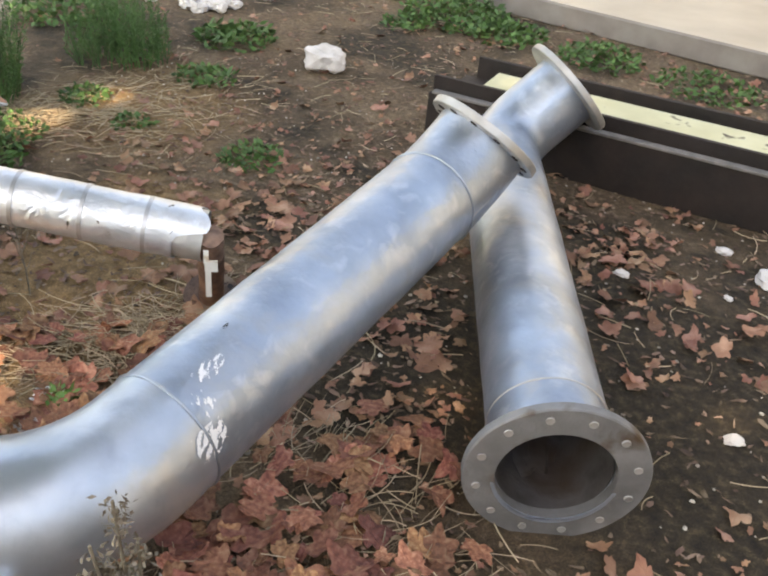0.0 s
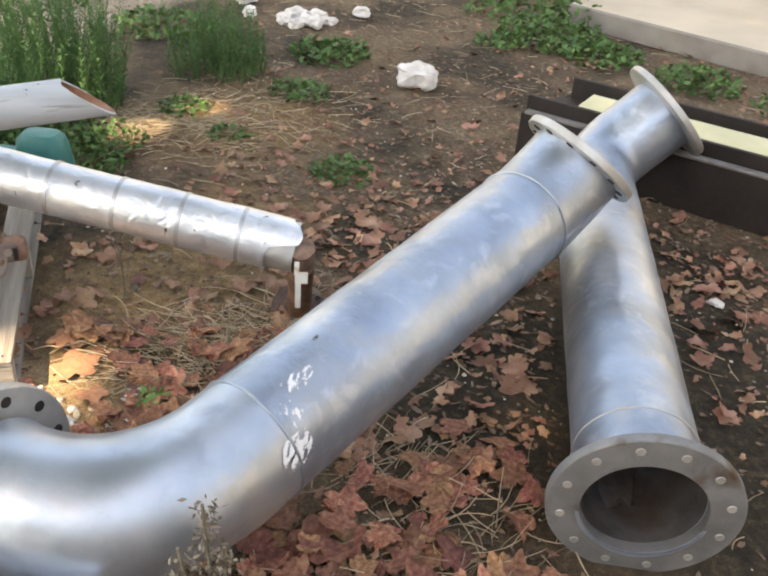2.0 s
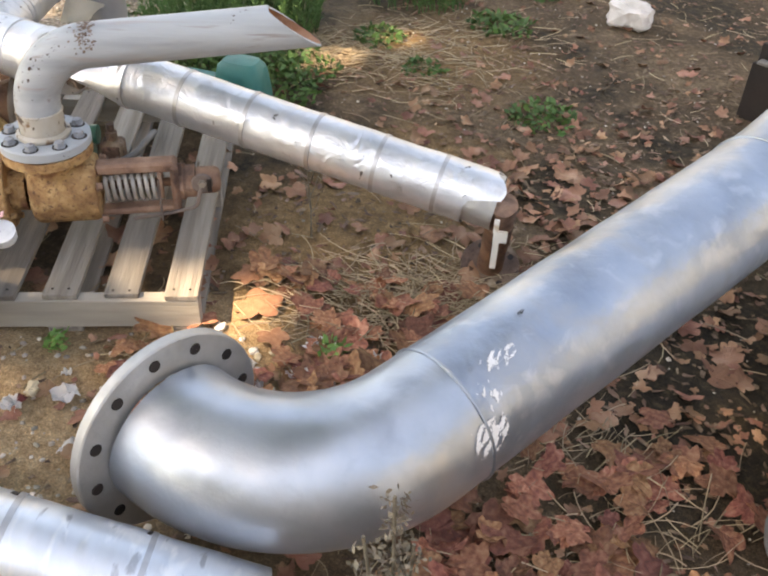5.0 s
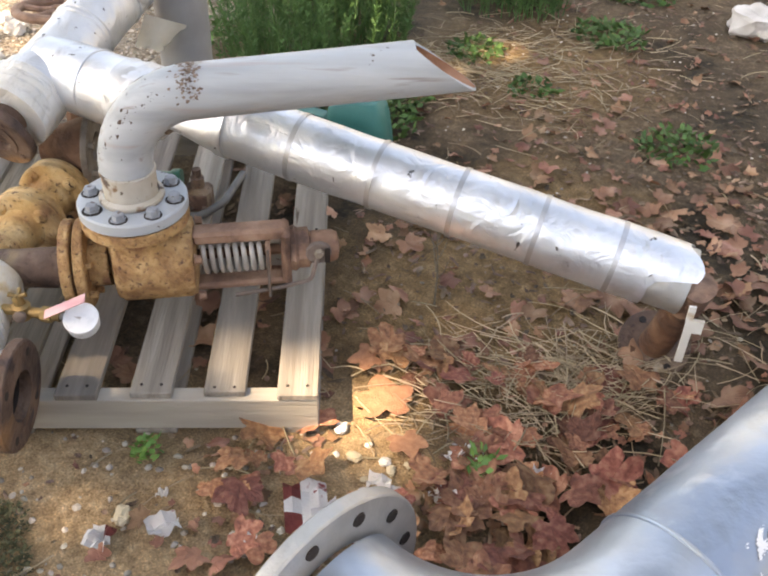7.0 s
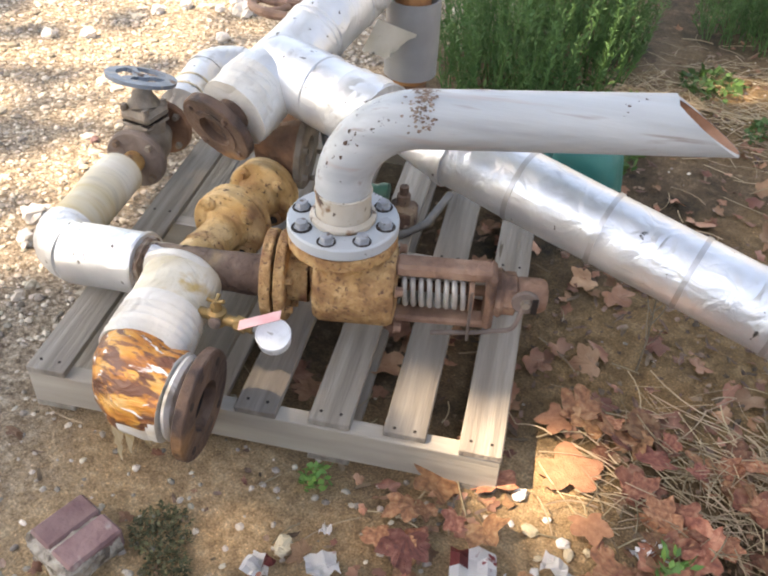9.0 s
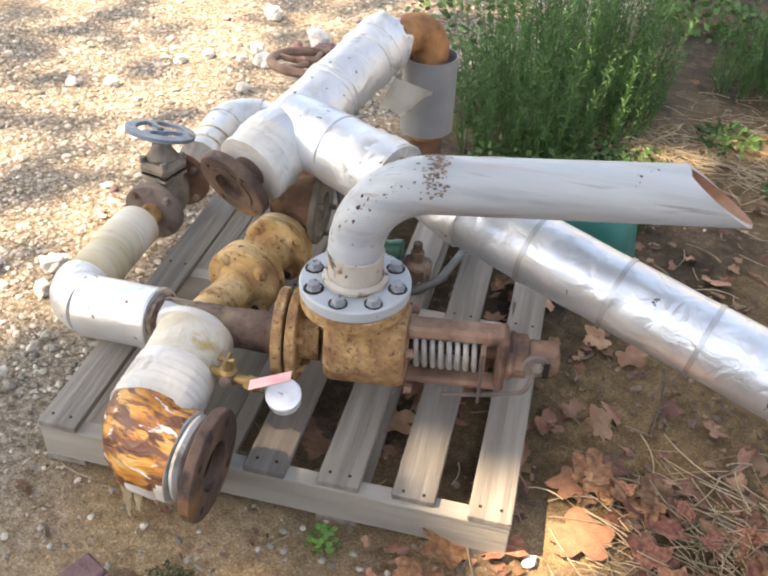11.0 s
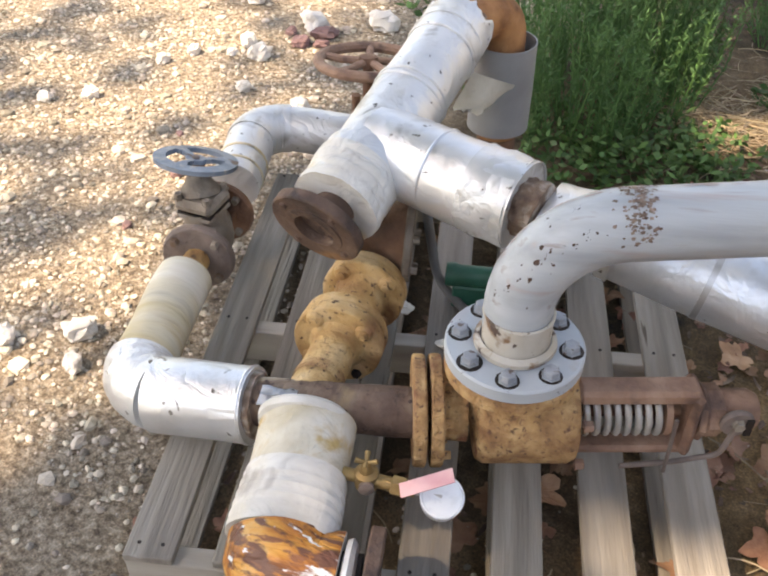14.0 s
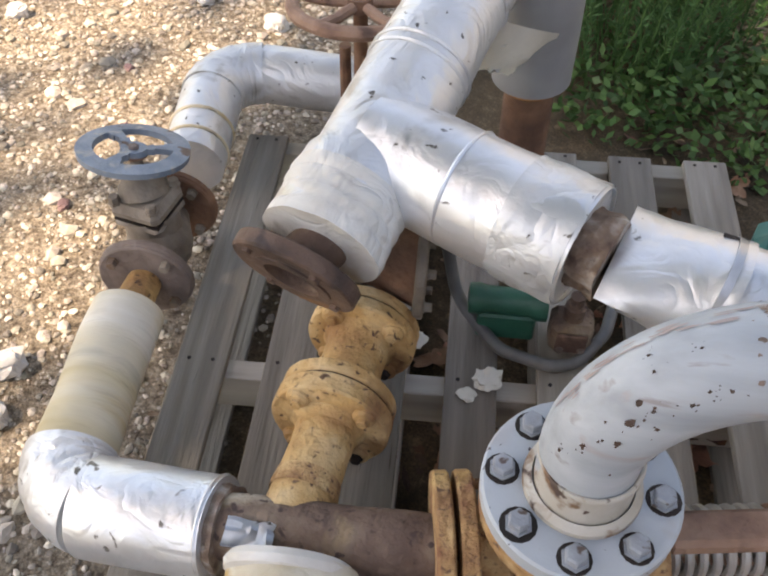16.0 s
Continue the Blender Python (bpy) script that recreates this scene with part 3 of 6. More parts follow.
# ---- steel beam on its side, with boards ----
def build_beam():
    o = V(-0.029, 3.992, 0)
    x = V(0.9525, -0.3046, 0)
    m = along(o, x)
    t = thing("steel_beam", o, "dark rusty steel beam lying on the ground", "beam")
    part("near_flange", box((0, 0, 0.0), (4.2, 0.03, 0.235), bevel=0.003, m=m), rust_dark, t)
    # paler strip paints the highlight along the beam's edge
    part("edge_strip", box((0.02, -0.012, 0.236), (4.2, 0.03, 0.248), bevel=0.002, m=m), edge_m, t, "edge strip with its highlight put into a paler colour")
    part("upright_plate", box((0.0, 0.05, 0.10), (4.2, 0.072, 0.300), bevel=0.003, m=m), rust_dark, t)
    part("far_flange", box((0.07, 0.42, 0.0), (4.2, 0.445, 0.300), bevel=0.003, m=m), rust_dark, t)
    part("web", box((0.02, 0.03, 0.18), (4.2, 0.42, 0.20), m=m), rust_dark, t)
    for a, b in ((0.19, 0.62), (0.63, 1.5), (1.51, 2.7), (2.71, 3.9)):
        single("foam_board", box((a, 0.085, 0.2005), (b, 0.37, 0.265), bevel=0.006, m=m), board_m, m @ V((a + b) / 2, 0.16, 0.2), "pale yellow board lying inside the steel beam", "board", "boards in the beam")


build_beam()


def flake(O, a, r, p_, along_, turn_, thr, seed, n_=48):
    """Flakes of paint on a pipe's skin about the point p_: cells of a ragged patch."""
    q = p_ - O
    s0 = q.dot(a)
    out = (q - a * s0).normalized()
    side = a.cross(out)
    bm = bmesh.new()
    grid = {}

    def vert(i, j):
        if (i, j) not in grid:
            t_ = turn_ * (j / n_ - 0.5)
            grid[i, j] = bm.verts.new(O + a * (s0 + along_ * (i / n_ - 0.5)) + (out * math.cos(t_) + side * math.sin(t_)) * (r + 0.0022))
        return grid[i, j]

    for i in range(n_):
        for j in range(n_):
            x, y = i / n_ - 0.5, j / n_ - 0.5
            if noise.noise((i * 0.11 + j * 0.06, j * 0.075, seed * 7)) + 0.35 * noise.noise((i * 0.4, j * 0.4, seed)) - 1.6 * (x * x + y * y) > thr:
                bm.faces.new((vert(i, j), vert(i + 1, j), vert(i + 1, j + 1), vert(i, j + 1)))
    return bm


# ---- large steel pipe with an elbow ----
def build_elbow_pipe():
    W, M, end, r = V(-0.341, 1.634, 0.275), V(0.100, 2.600, 0.416), V(-0.800, 1.3685, 0.247), 0.150
    s = (W - M).normalized()
    corner = W + s * 0.375
    e = (end - corner).normalized()
    face = V(-0.962, 0.25, -0.03).normalized()
    up = V(0.4906, 0.4738, 0.7314).normalized()
    th = s.angle(e)
    nrm = (e - s * s.dot(e)).normalized()
    R = 0.362
    W2 = W + s * (0.375 - R * math.tan(th / 2))
    arc = [W, W.lerp(W2, 0.5)] + [W2 + R * (math.sin(a) * s + (1 - math.cos(a)) * nrm) for a in (th * i / 18 for i in range(19))]
    t = thing("elbow_pipe", (end.x, end.y, 0), "large silver steel pipe with a bend and bolted end flanges", "pipe")
    seam = W - s * 1.078
    turn = (-s).angle(up)
    away = (up + s * up.dot(-s)).normalized()
    last = [seam + R * (-s * math.sin(a) + away * (1 - math.cos(a))) for a in (turn * i / 12 for i in range(13))]
    S = last[-1]
    part("straight_pipe", tube(dense([seam, W], 0.03), r, 48, wall=0.009, wob=0.012), steel, t)
    part("end_piece", tube(last, r, 48, wall=0.009, wob=0.008), steel, t)
    part("bend", tube(arc + [end], r, 48, wall=0.009, wob=0.006), steel_pale, t, "paler steel bend")
    for p_, w_, h_, thr, sd, mt in ((V(-0.258, 1.686, 0.423), 0.085, 0.27, -0.10, 1.0, flake_m), (V(-0.228, 1.578, 0.329), 0.085, 0.46, -0.24, 2.0, flake_m), (V(-0.255, 1.62, 0.38), 0.05, 0.5, 0.06, 3.0, flake_m), (V(-0.259, 1.80, 0.479), 0.02, 0.06, -0.2, 4.0, rust_dark)):
        part("paint_flake", flake(W, s, r, p_, w_, h_, thr, sd), mt, t)
    under = s.cross(nrm)
    under = -under if under.z > 0 else under
    part("long_seam", tube([W2 + R * (math.sin(a) * s + (1 - math.cos(a)) * nrm) + (under * 0.66 + (s * math.sin(a) - nrm * math.cos(a)) * 0.75) * (r + 0.0005) for a in (th * i / 30 for i in range(31))], 0.0026, 6), steel_dull, t)
    part("long_seam", tube([p_ + (away * 0.35 + s.cross(away) * -0.94).normalized() * (r - 0.0005) for p_ in last], 0.0018, 6), steel_dull, t)
    for p_ in (W, seam):
        part("weld_bead", torus(p_, s, r + 0.0006, 0.0040, 48, 8), steel, t)
    for c, ax, R2 in ((end, face, 0.213), (S, up, 0.190)):
        fl = part("flange", ring_plate(c + ax * 0.024, ax, R2, r - 0.012, 0.026, 64), steel_dull, t)
        a, h, v = frame_of(ax)
        for i in range(12):
            q = 2 * math.pi * (i + 0.5) / 12 + 0.17
            # flat dark disc paints the shade of a bolt hole
            part("bolt_hole", lathe([(0.0005, 0.0001), (0.0005, 0.0115), (-0.002, 0.0125)], c - ax * 0.004 + (h * math.cos(q) + v * math.sin(q)) * R2 * 0.845, -ax, 14), rust_dark, fl)


build_elbow_pipe()


# ---- second large pipe, with a knee ----
def build_knee_pipe():
    N, K, E, r, R = V(0.507, 1.773, 0.200), V(0.305, 3.60, 0.195), V(0.548, 3.72, 0.436), 0.147, 0.212
    t = thing("flanged_pipe", (N.x, N.y, 0), "large silver steel pipe with bolted flange, lying in leaves", "pipe")
    path = dense(fillet([N, K, E], 0.2), 0.04)
    part("pipe_body", tube(path, r, 48, wall=0.009, wob=0.01), steel, t)
    # dark tube within the steel: dirt and inner shade put into its colour
    part("dirt_lining", tube(dense([N + (K - N).normalized() * 0.03, N + (K - N).normalized() * 0.9], 0.04), r - 0.0105, 40, cap=False, wob=0.01), lining_m, t, "dark inside, dirt and shade in its colour")
    part("weld_bead", torus(N + (K - N).normalized() * 0.17, K - N, r - 0.0005, 0.003, 48, 8), steel_dull, t)
    lump = bmesh.new()
    bmesh.ops.create_icosphere(lump, subdivisions=3, radius=1)
    for v_ in lump.verts:
        f = 1 + 0.5 * noise.noise(v_.co * 2.2)
        v_.co = V(v_.co.x * 0.06 * f - 0.035, v_.co.y * 0.11 * f + 0.24, v_.co.z * 0.018 * f) + V(N.x, N.y, N.z - 0.124)
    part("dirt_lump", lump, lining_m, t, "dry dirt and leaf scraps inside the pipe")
    n1, n2 = (N - K).normalized(), (E - K).normalized()
    for c, ax in ((N, (n1 + V(0, 0, -0.06)).normalized()), (E, n2)):
        fl = part("flange", ring_plate(c + ax * 0.002, ax, R, r - 0.01, 0.026, 64), flange_worn if c is N else steel_dull, t)
        a, h, v = frame_of(ax)
        for i in range(12):
            q = 2 * math.pi * (i + 0.5) / 12
            part("bolt_hole", lathe([(0.0005, 0.0001), (0.0005, 0.0095), (-0.002, 0.0105)], c + ax * 0.004 + (h * math.cos(q) + v * math.sin(q)) * 0.180, ax, 14), steel_dull, fl)


build_knee_pipe()


# ---- aluminium-jacketed pipes ----
def crushed(f, t):
    q = min(1.0, 0.22 + f * 6.0)
    return (1.14 - 0.14 * q) / math.sqrt(math.cos(t) ** 2 + (math.sin(t) / q) ** 2)


def jacket(name, a, b, r, strap_at, label, seg=40, squash=None, wob=0.02, torn=0.0, cut=0.0, skin=None):
    a, b = V(*a), V(*b)
    t = thing(name, (b.x, b.y, 0), label, "pipe")
    ax = (b - a).normalized()
    bm = tube(dense([a, b], 0.02), r, seg, wall=0.0015, wob=wob, squash=squash, wob_scale=11)
    if torn:
        for v_ in bm.verts:
            f = (v_.co - a).dot(ax) / (b - a).length
            if f > 0.93:
                q = v_.co - a - ax * (v_.co - a).dot(ax)
                v_.co += ax * (torn * (noise.noise(v_.co * 16) - 0.5 + 2.0 * max(0.0, v_.co.z - b.z)) - cut * min(1.0, max(0.0, (q.normalized().dot(V(0.1, -0.72, -0.68)) - 0.2) / 0.25))) * (f - 0.93) / 0.07
        liner = tube(dense([a.lerp(b, 0.88), a.lerp(b, 0.995)], 0.01), r * 0.93, seg, wall=0.0015, wob=0.10, wob_scale=22)
        part("inner_foil", liner, steel_dull, t, "dull crumpled inner foil")
    part("jacket", bm, skin or foil, t)
    for f in strap_at:
        c = a.lerp(b, f)
        part("strap", lathe([(-0.0055, r * 0.99), (-0.0055, r + 0.0022), (0.0055, r + 0.0022), (0.0055, r * 0.99)], c, ax, seg), strap, t)
        h = frame_of(ax)[1]
        part("clip", box((-0.016, -0.010, 0), (0.016, 0.010, 0.006), bevel=0.001, m=look(c + (V(0, 0, 0.75) - h * 0.66).normalized() * (r + 0.001), c + (V(0, 0, 0.75) - h * 0.66) * 3)), rust_dark, t)
    return t


jacket("jacketed_pipe", (-1.697, 2.205, 0.496), (-0.49, 2.366, 0.326), 0.079, (0.11, 0.257, 0.418, 0.574, 0.725, 0.865), "crumpled silver aluminium-jacketed pipe propped on the pallet", squash=crushed, wob=0.035, torn=0.05, cut=0.075)
strip = box((-0.009, -0.003, 0.185), (0.007, 0.003, 0.30))
box((-0.010, -0.0035, 0.268), (0.026, 0.0035, 0.302), bm=strip)
box((-0.012, -0.003, 0.295), (0.002, 0.003, 0.335), bm=strip)
bmesh.ops.transform(strip, matrix=along((-0.461, 2.276, 0), (1, 0.3)), verts=strip.verts)
jacket_ob = [o for o in scene.objects if o.name == "jacketed_pipe"][0]
c_a, c_b = V(-1.697, 2.205, 0.496), V(-0.49, 2.366, 0.326)
part("tape_wrap", tube(dense([c_a, c_a.lerp(c_b, 0.125)], 0.01), 0.0835, 40, wob=0.05, wob_scale=16, squash=lambda f, t: crushed(f * 0.125, t)), foil_white, jacket_ob, "whitish tape wrap")
part("hanging_strip", strip, flap_m, jacket_ob, "whitish torn metal strip")
jacket("near_jacketed_pipe", (-1.345, 0.845, 0.412), (-0.490, 1.172, 0.107), 0.088, (0.29, 0.534, 0.777), "smooth silver aluminium-jacketed pipe with straps on the dirt", skin=foil_smooth)

# ---- pallet ----
PO, PU, PV = V(-2.003, 1.364, 0), V(0.871, 0.491, 0), V(-0.491, 0.871, 0)
PM = along(PO, PU)


def build_pallet():
    t = thing("pallet", PM @ V(0.51, 0.61, 0), "weathered grey wooden pallet with seven deck boards", "pallet")
    for i in range(7):
        x = i * 0.1555
        part("deck_board", box((x, -0.002 + 0.006 * (i % 3), 0.104), (x + 0.088, 1.22, 0.121), bevel=0.002, m=PM), wood, t)
        for y in (0.022, 0.61, 1.20):
            for q in (0.022, 0.064):
                part("nail", lathe([(0, 0.0), (0.0012, 0.0036), (-0.004, 0.0036)], PM @ V(x + q, y + 0.004 * ((i * 7 + int(q * 1000)) % 3), 0.1212), V(0, 0, 1), 8), rust_dark, t)
    for y in (0.0, 0.59, 1.18):
        part("stringer", box((0, y, 0.016), (1.02, y + 0.04, 0.1035), bevel=0.002, m=PM), wood_rail, t)
    for x in (0.0, 0.31, 0.62, 0.93):
        part("bottom_board", box((x, 0, 0.0), (x + 0.09, 1.22, 0.0155), bevel=0.002, m=PM), wood, t)


build_pallet()


# ---- relief valve with riser ----
TWO_PI = 2 * math.pi


def build_relief_valve():
    C, d, n = V(-1.583, 1.900, 0), V(0.80, 0.60, 0), V(-0.60, 0.80, 0)
    zc = 0.285
    t = thing("relief_valve", C + V(0, 0, 0.121), "ochre-painted rusty relief valve with exposed spring, white flange and riser pipe", "valve")

    def at(s, q=0.0, z=zc):
        return C + d * s + n * q + V(0, 0, z)

    prof = [(-0.058, 0.05), (-0.055, 0.084), (-0.042, 0.092), (0.10, 0.092), (0.112, 0.086), (0.118, 0.05)]
    body = lathe(prof, at(0), d, 36, cap0=True, cap1=True, wob=0.03)
    body_part = part("body", body, ochre_rust, t)
    part("neck", lathe([(0.0, 0.075), (0.06, 0.07), (0.115, 0.075)], at(0.0, 0, zc), V(0, 0, 1), 32), ochre_rust, t)
    flange(t, at(0, 0, 0.417), V(0, 0, 1), 0.113, 0.05, 0.026, 0, ochre_rust, rust)
    flange(t, at(0, 0, 0.447), V(0, 0, 1), 0.114, 0.05, 0.027, 8, white_paint, bolt_m, bolt_r=0.013, bolt_h=0.016, circle=0.79, label="white-painted bolted flange", washer=True)
    # inlet side
    part("inlet_neck", lathe([(-0.13, 0.05), (-0.07, 0.055)], at(0), d, 28), ochre_rust, t)
    flange(t, at(-0.112), d, 0.098, 0.04, 0.022, 6, ochre_rust, ochre_rust, bolt_r=0.008, circle=0.8)
    flange(t, at(-0.141), d, 0.098, 0.04, 0.022, 0, ochre_rust, ochre_rust)
    # spring and yoke
    coil = [at(0.126 + 0.140 * i / 220) + (n * math.cos(i * 2 * math.pi * 8 / 220) + V(0, 0, math.sin(i * 2 * math.pi * 8 / 220))) * 0.040 for i in range(221)]
    part("spring", tube(coil, 0.0062, 8), spring_m, t)
    part("spindle", tube([at(0.11), at(0.37)], 0.012, 14), rust, t)
    ym = along(at(0, -0.015), d)
    part("yoke_bar", box((0.112, -0.026, 0.050), (0.318, 0.022, 0.080), bevel=0.007, m=ym), rust_pink, t)
    part("yoke_bar", box((0.112, -0.022, -0.076), (0.318, 0.022, -0.058), bevel=0.005, m=ym), rust_pink, t)
    part("spring_plate", lathe([(0.268, 0.012), (0.268, 0.045), (0.279, 0.045), (0.279, 0.012)], at(0), d, 24), rust_pink, t)
    part("end_plate", box((0.303, -0.034, -0.074), (0.324, 0.040, 0.072), bevel=0.009, m=ym), rust_pink, t)
    part("lock_nut", lathe([(0.322, 0.02), (0.324, 0.050), (0.334, 0.054), (0.342, 0.047), (0.366, 0.047), (0.370, 0.038)], at(0), d, 8, cap1=True), rust_pink, t)
    part("cap", lathe([(0.368, 0.036), (0.380, 0.038), (0.420, 0.037), (0.432, 0.030), (0.435, 0.018)], at(0), d, 22, cap0=True, cap1=True, wob=0.04), rust_pink, t)
    fork = part("fork", lathe([(-0.006, 0.004), (-0.006, 0.026), (-0.002, 0.029), (0.002, 0.029), (0.006, 0.026), (0.006, 0.004)], at(0.385, -0.046, zc + 0.016), n, 22), rust_grey, t)
    part("fork_bolt", bolt_bm(at(0.385, -0.052, zc + 0.018), -n, 0.010, 0.010), grey_iron, fork)
    # dark box stands for the shade inside the fork's slot
    part("fork_slot", box((-0.006, -0.002, -0.022), (0.006, 0.002, 0.016), m=along(at(0.404, -0.053, zc + 0.014), d)), rust_dark, fork)
    part("lever", tube(fillet([at(0.195, -0.068, 0.216), at(0.285, -0.066, 0.224), at(0.366, -0.060, 0.236), at(0.382, -0.054, 0.295)], 0.02, 5), 0.005, 10), rust_grey, t, "thin rusty lever rod")
    part("lever_pin", tube([at(0.272, -0.074, 0.208), at(0.272, -0.066, 0.33)], 0.0035, 8), rust_grey, t)
    for s_, q_, z_ in ((0.122, -0.075, 0.04), (0.122, -0.07, -0.062), (0.122, 0.06, 0.05)):
        part("bolt", bolt_bm(at(s_ - 0.006, q_, zc + z_), d, 0.010, 0.016), rust_pink, t)
    # riser
    r = 0.055
    top = V(-1.536, 2.021, 0.646)
    far = V(-0.996, 2.290, 0.733)
    ax = (far - top).normalized()
    o = at(0, 0, 0.447)
    corner = V(o.x - 0.01, o.y + 0.005, 0.665)
    start = corner + (far - corner).normalized() * 0.05
    tip_top, tip_bot = V(-1.118, 2.243, 0.77), V(-0.998, 2.254, 0.689)
    riser = dense(fillet([o, corner, V(-1.10, 2.238, 0.716)], 0.16, 14), 0.03)
    part("riser_pipe", tube(riser, r, 36, wall=0.006), riser_paint, t, "white-painted pipe with chipped rust spots and slant-cut end")
    # slanted cut end
    axis = (riser[-1] - riser[-2]).normalized()
    bm = bmesh.new()
    a_, h, v = frame_of(axis)
    rows = [[], [], [], []]
    for j in range(36):
        q = 2 * math.pi * j / 36
        dvec = h * math.cos(q) + v * math.sin(q)
        side = dvec.dot(V(0.08, -0.08, -0.993).normalized())
        far_s = 0.055 + 0.065 * side
        for k, (rr, ss) in enumerate(((r, -0.002), (r, far_s), (r - 0.006, far_s), (r - 0.006, -0.002))):
            rows[k].append(bm.verts.new(riser[-1] + dvec * rr + axis * ss))
    rings(bm, rows[:3], 36)
    part("cut_end", bm, riser_paint, t)
    bm, rows = bmesh.new(), [[], []]
    for j in range(36):
        q = 2 * math.pi * j / 36
        dvec = h * math.cos(q) + v * math.sin(q)
        far_s = 0.055 + 0.065 * dvec.dot(V(0.08, -0.08, -0.993).normalized())
        for k, ss in enumerate((-0.15, far_s - 0.001)):
            rows[k].append(bm.verts.new(riser[-1] + dvec * (r - 0.0062) + axis * ss))
    rings(bm, rows, 36)
    part("bore", bm, bore_m, t, "orange-brown rusty inside")
    part("collar", lathe([(0, 0.064), (0.006, 0.068), (0.012, 0.067), (0.018, 0.058)], o - V(0, 0, 0.002), V(0, 0, 1), 36), collar_paint, t)
    part("neck_band", lathe([(0.012, r + 0.0008), (0.066, r + 0.0008)], o, V(0, 0, 1), 36), collar_paint, t, "rust-stained neck of the riser")
    part("weld_bead", torus(o + V(0, 0, 0.067), V(0, 0, 1), r, 0.003, 36, 6), collar_paint, t)
    # chipped spots on the riser
    rc = random.Random(5)
    lengths = [0.0]
    for p_, q_ in zip(riser, riser[1:]):
        lengths.append(lengths[-1] + (q_ - p_).length)

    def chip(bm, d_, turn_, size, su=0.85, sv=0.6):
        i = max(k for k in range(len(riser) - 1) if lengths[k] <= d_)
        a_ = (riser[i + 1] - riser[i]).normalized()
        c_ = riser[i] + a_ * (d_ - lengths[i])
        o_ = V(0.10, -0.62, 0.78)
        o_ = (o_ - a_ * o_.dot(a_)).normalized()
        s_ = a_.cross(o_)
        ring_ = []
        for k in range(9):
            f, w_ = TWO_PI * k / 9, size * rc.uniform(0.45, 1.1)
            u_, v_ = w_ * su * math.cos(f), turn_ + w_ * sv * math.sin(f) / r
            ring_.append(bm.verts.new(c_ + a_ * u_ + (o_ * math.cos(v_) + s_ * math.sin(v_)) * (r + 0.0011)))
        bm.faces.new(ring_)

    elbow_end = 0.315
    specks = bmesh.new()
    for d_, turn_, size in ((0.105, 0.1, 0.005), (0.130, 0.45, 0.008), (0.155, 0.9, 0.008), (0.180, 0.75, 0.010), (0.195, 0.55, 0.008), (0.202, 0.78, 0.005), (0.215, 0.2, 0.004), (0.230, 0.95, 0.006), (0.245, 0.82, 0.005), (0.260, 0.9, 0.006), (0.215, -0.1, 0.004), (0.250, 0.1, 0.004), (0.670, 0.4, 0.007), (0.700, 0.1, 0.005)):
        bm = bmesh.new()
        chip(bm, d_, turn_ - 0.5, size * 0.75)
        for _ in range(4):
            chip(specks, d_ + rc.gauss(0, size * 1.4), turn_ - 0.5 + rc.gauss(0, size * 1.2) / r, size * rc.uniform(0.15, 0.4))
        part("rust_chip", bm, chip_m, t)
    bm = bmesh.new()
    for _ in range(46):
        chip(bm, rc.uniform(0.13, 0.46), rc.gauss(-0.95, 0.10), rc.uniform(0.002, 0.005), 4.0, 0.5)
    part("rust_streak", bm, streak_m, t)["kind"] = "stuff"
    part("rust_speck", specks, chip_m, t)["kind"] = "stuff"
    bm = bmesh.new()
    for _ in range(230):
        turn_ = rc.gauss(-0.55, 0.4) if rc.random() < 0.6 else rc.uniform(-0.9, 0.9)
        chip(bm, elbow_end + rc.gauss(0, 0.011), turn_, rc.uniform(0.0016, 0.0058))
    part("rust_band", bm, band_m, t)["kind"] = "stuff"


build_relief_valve()


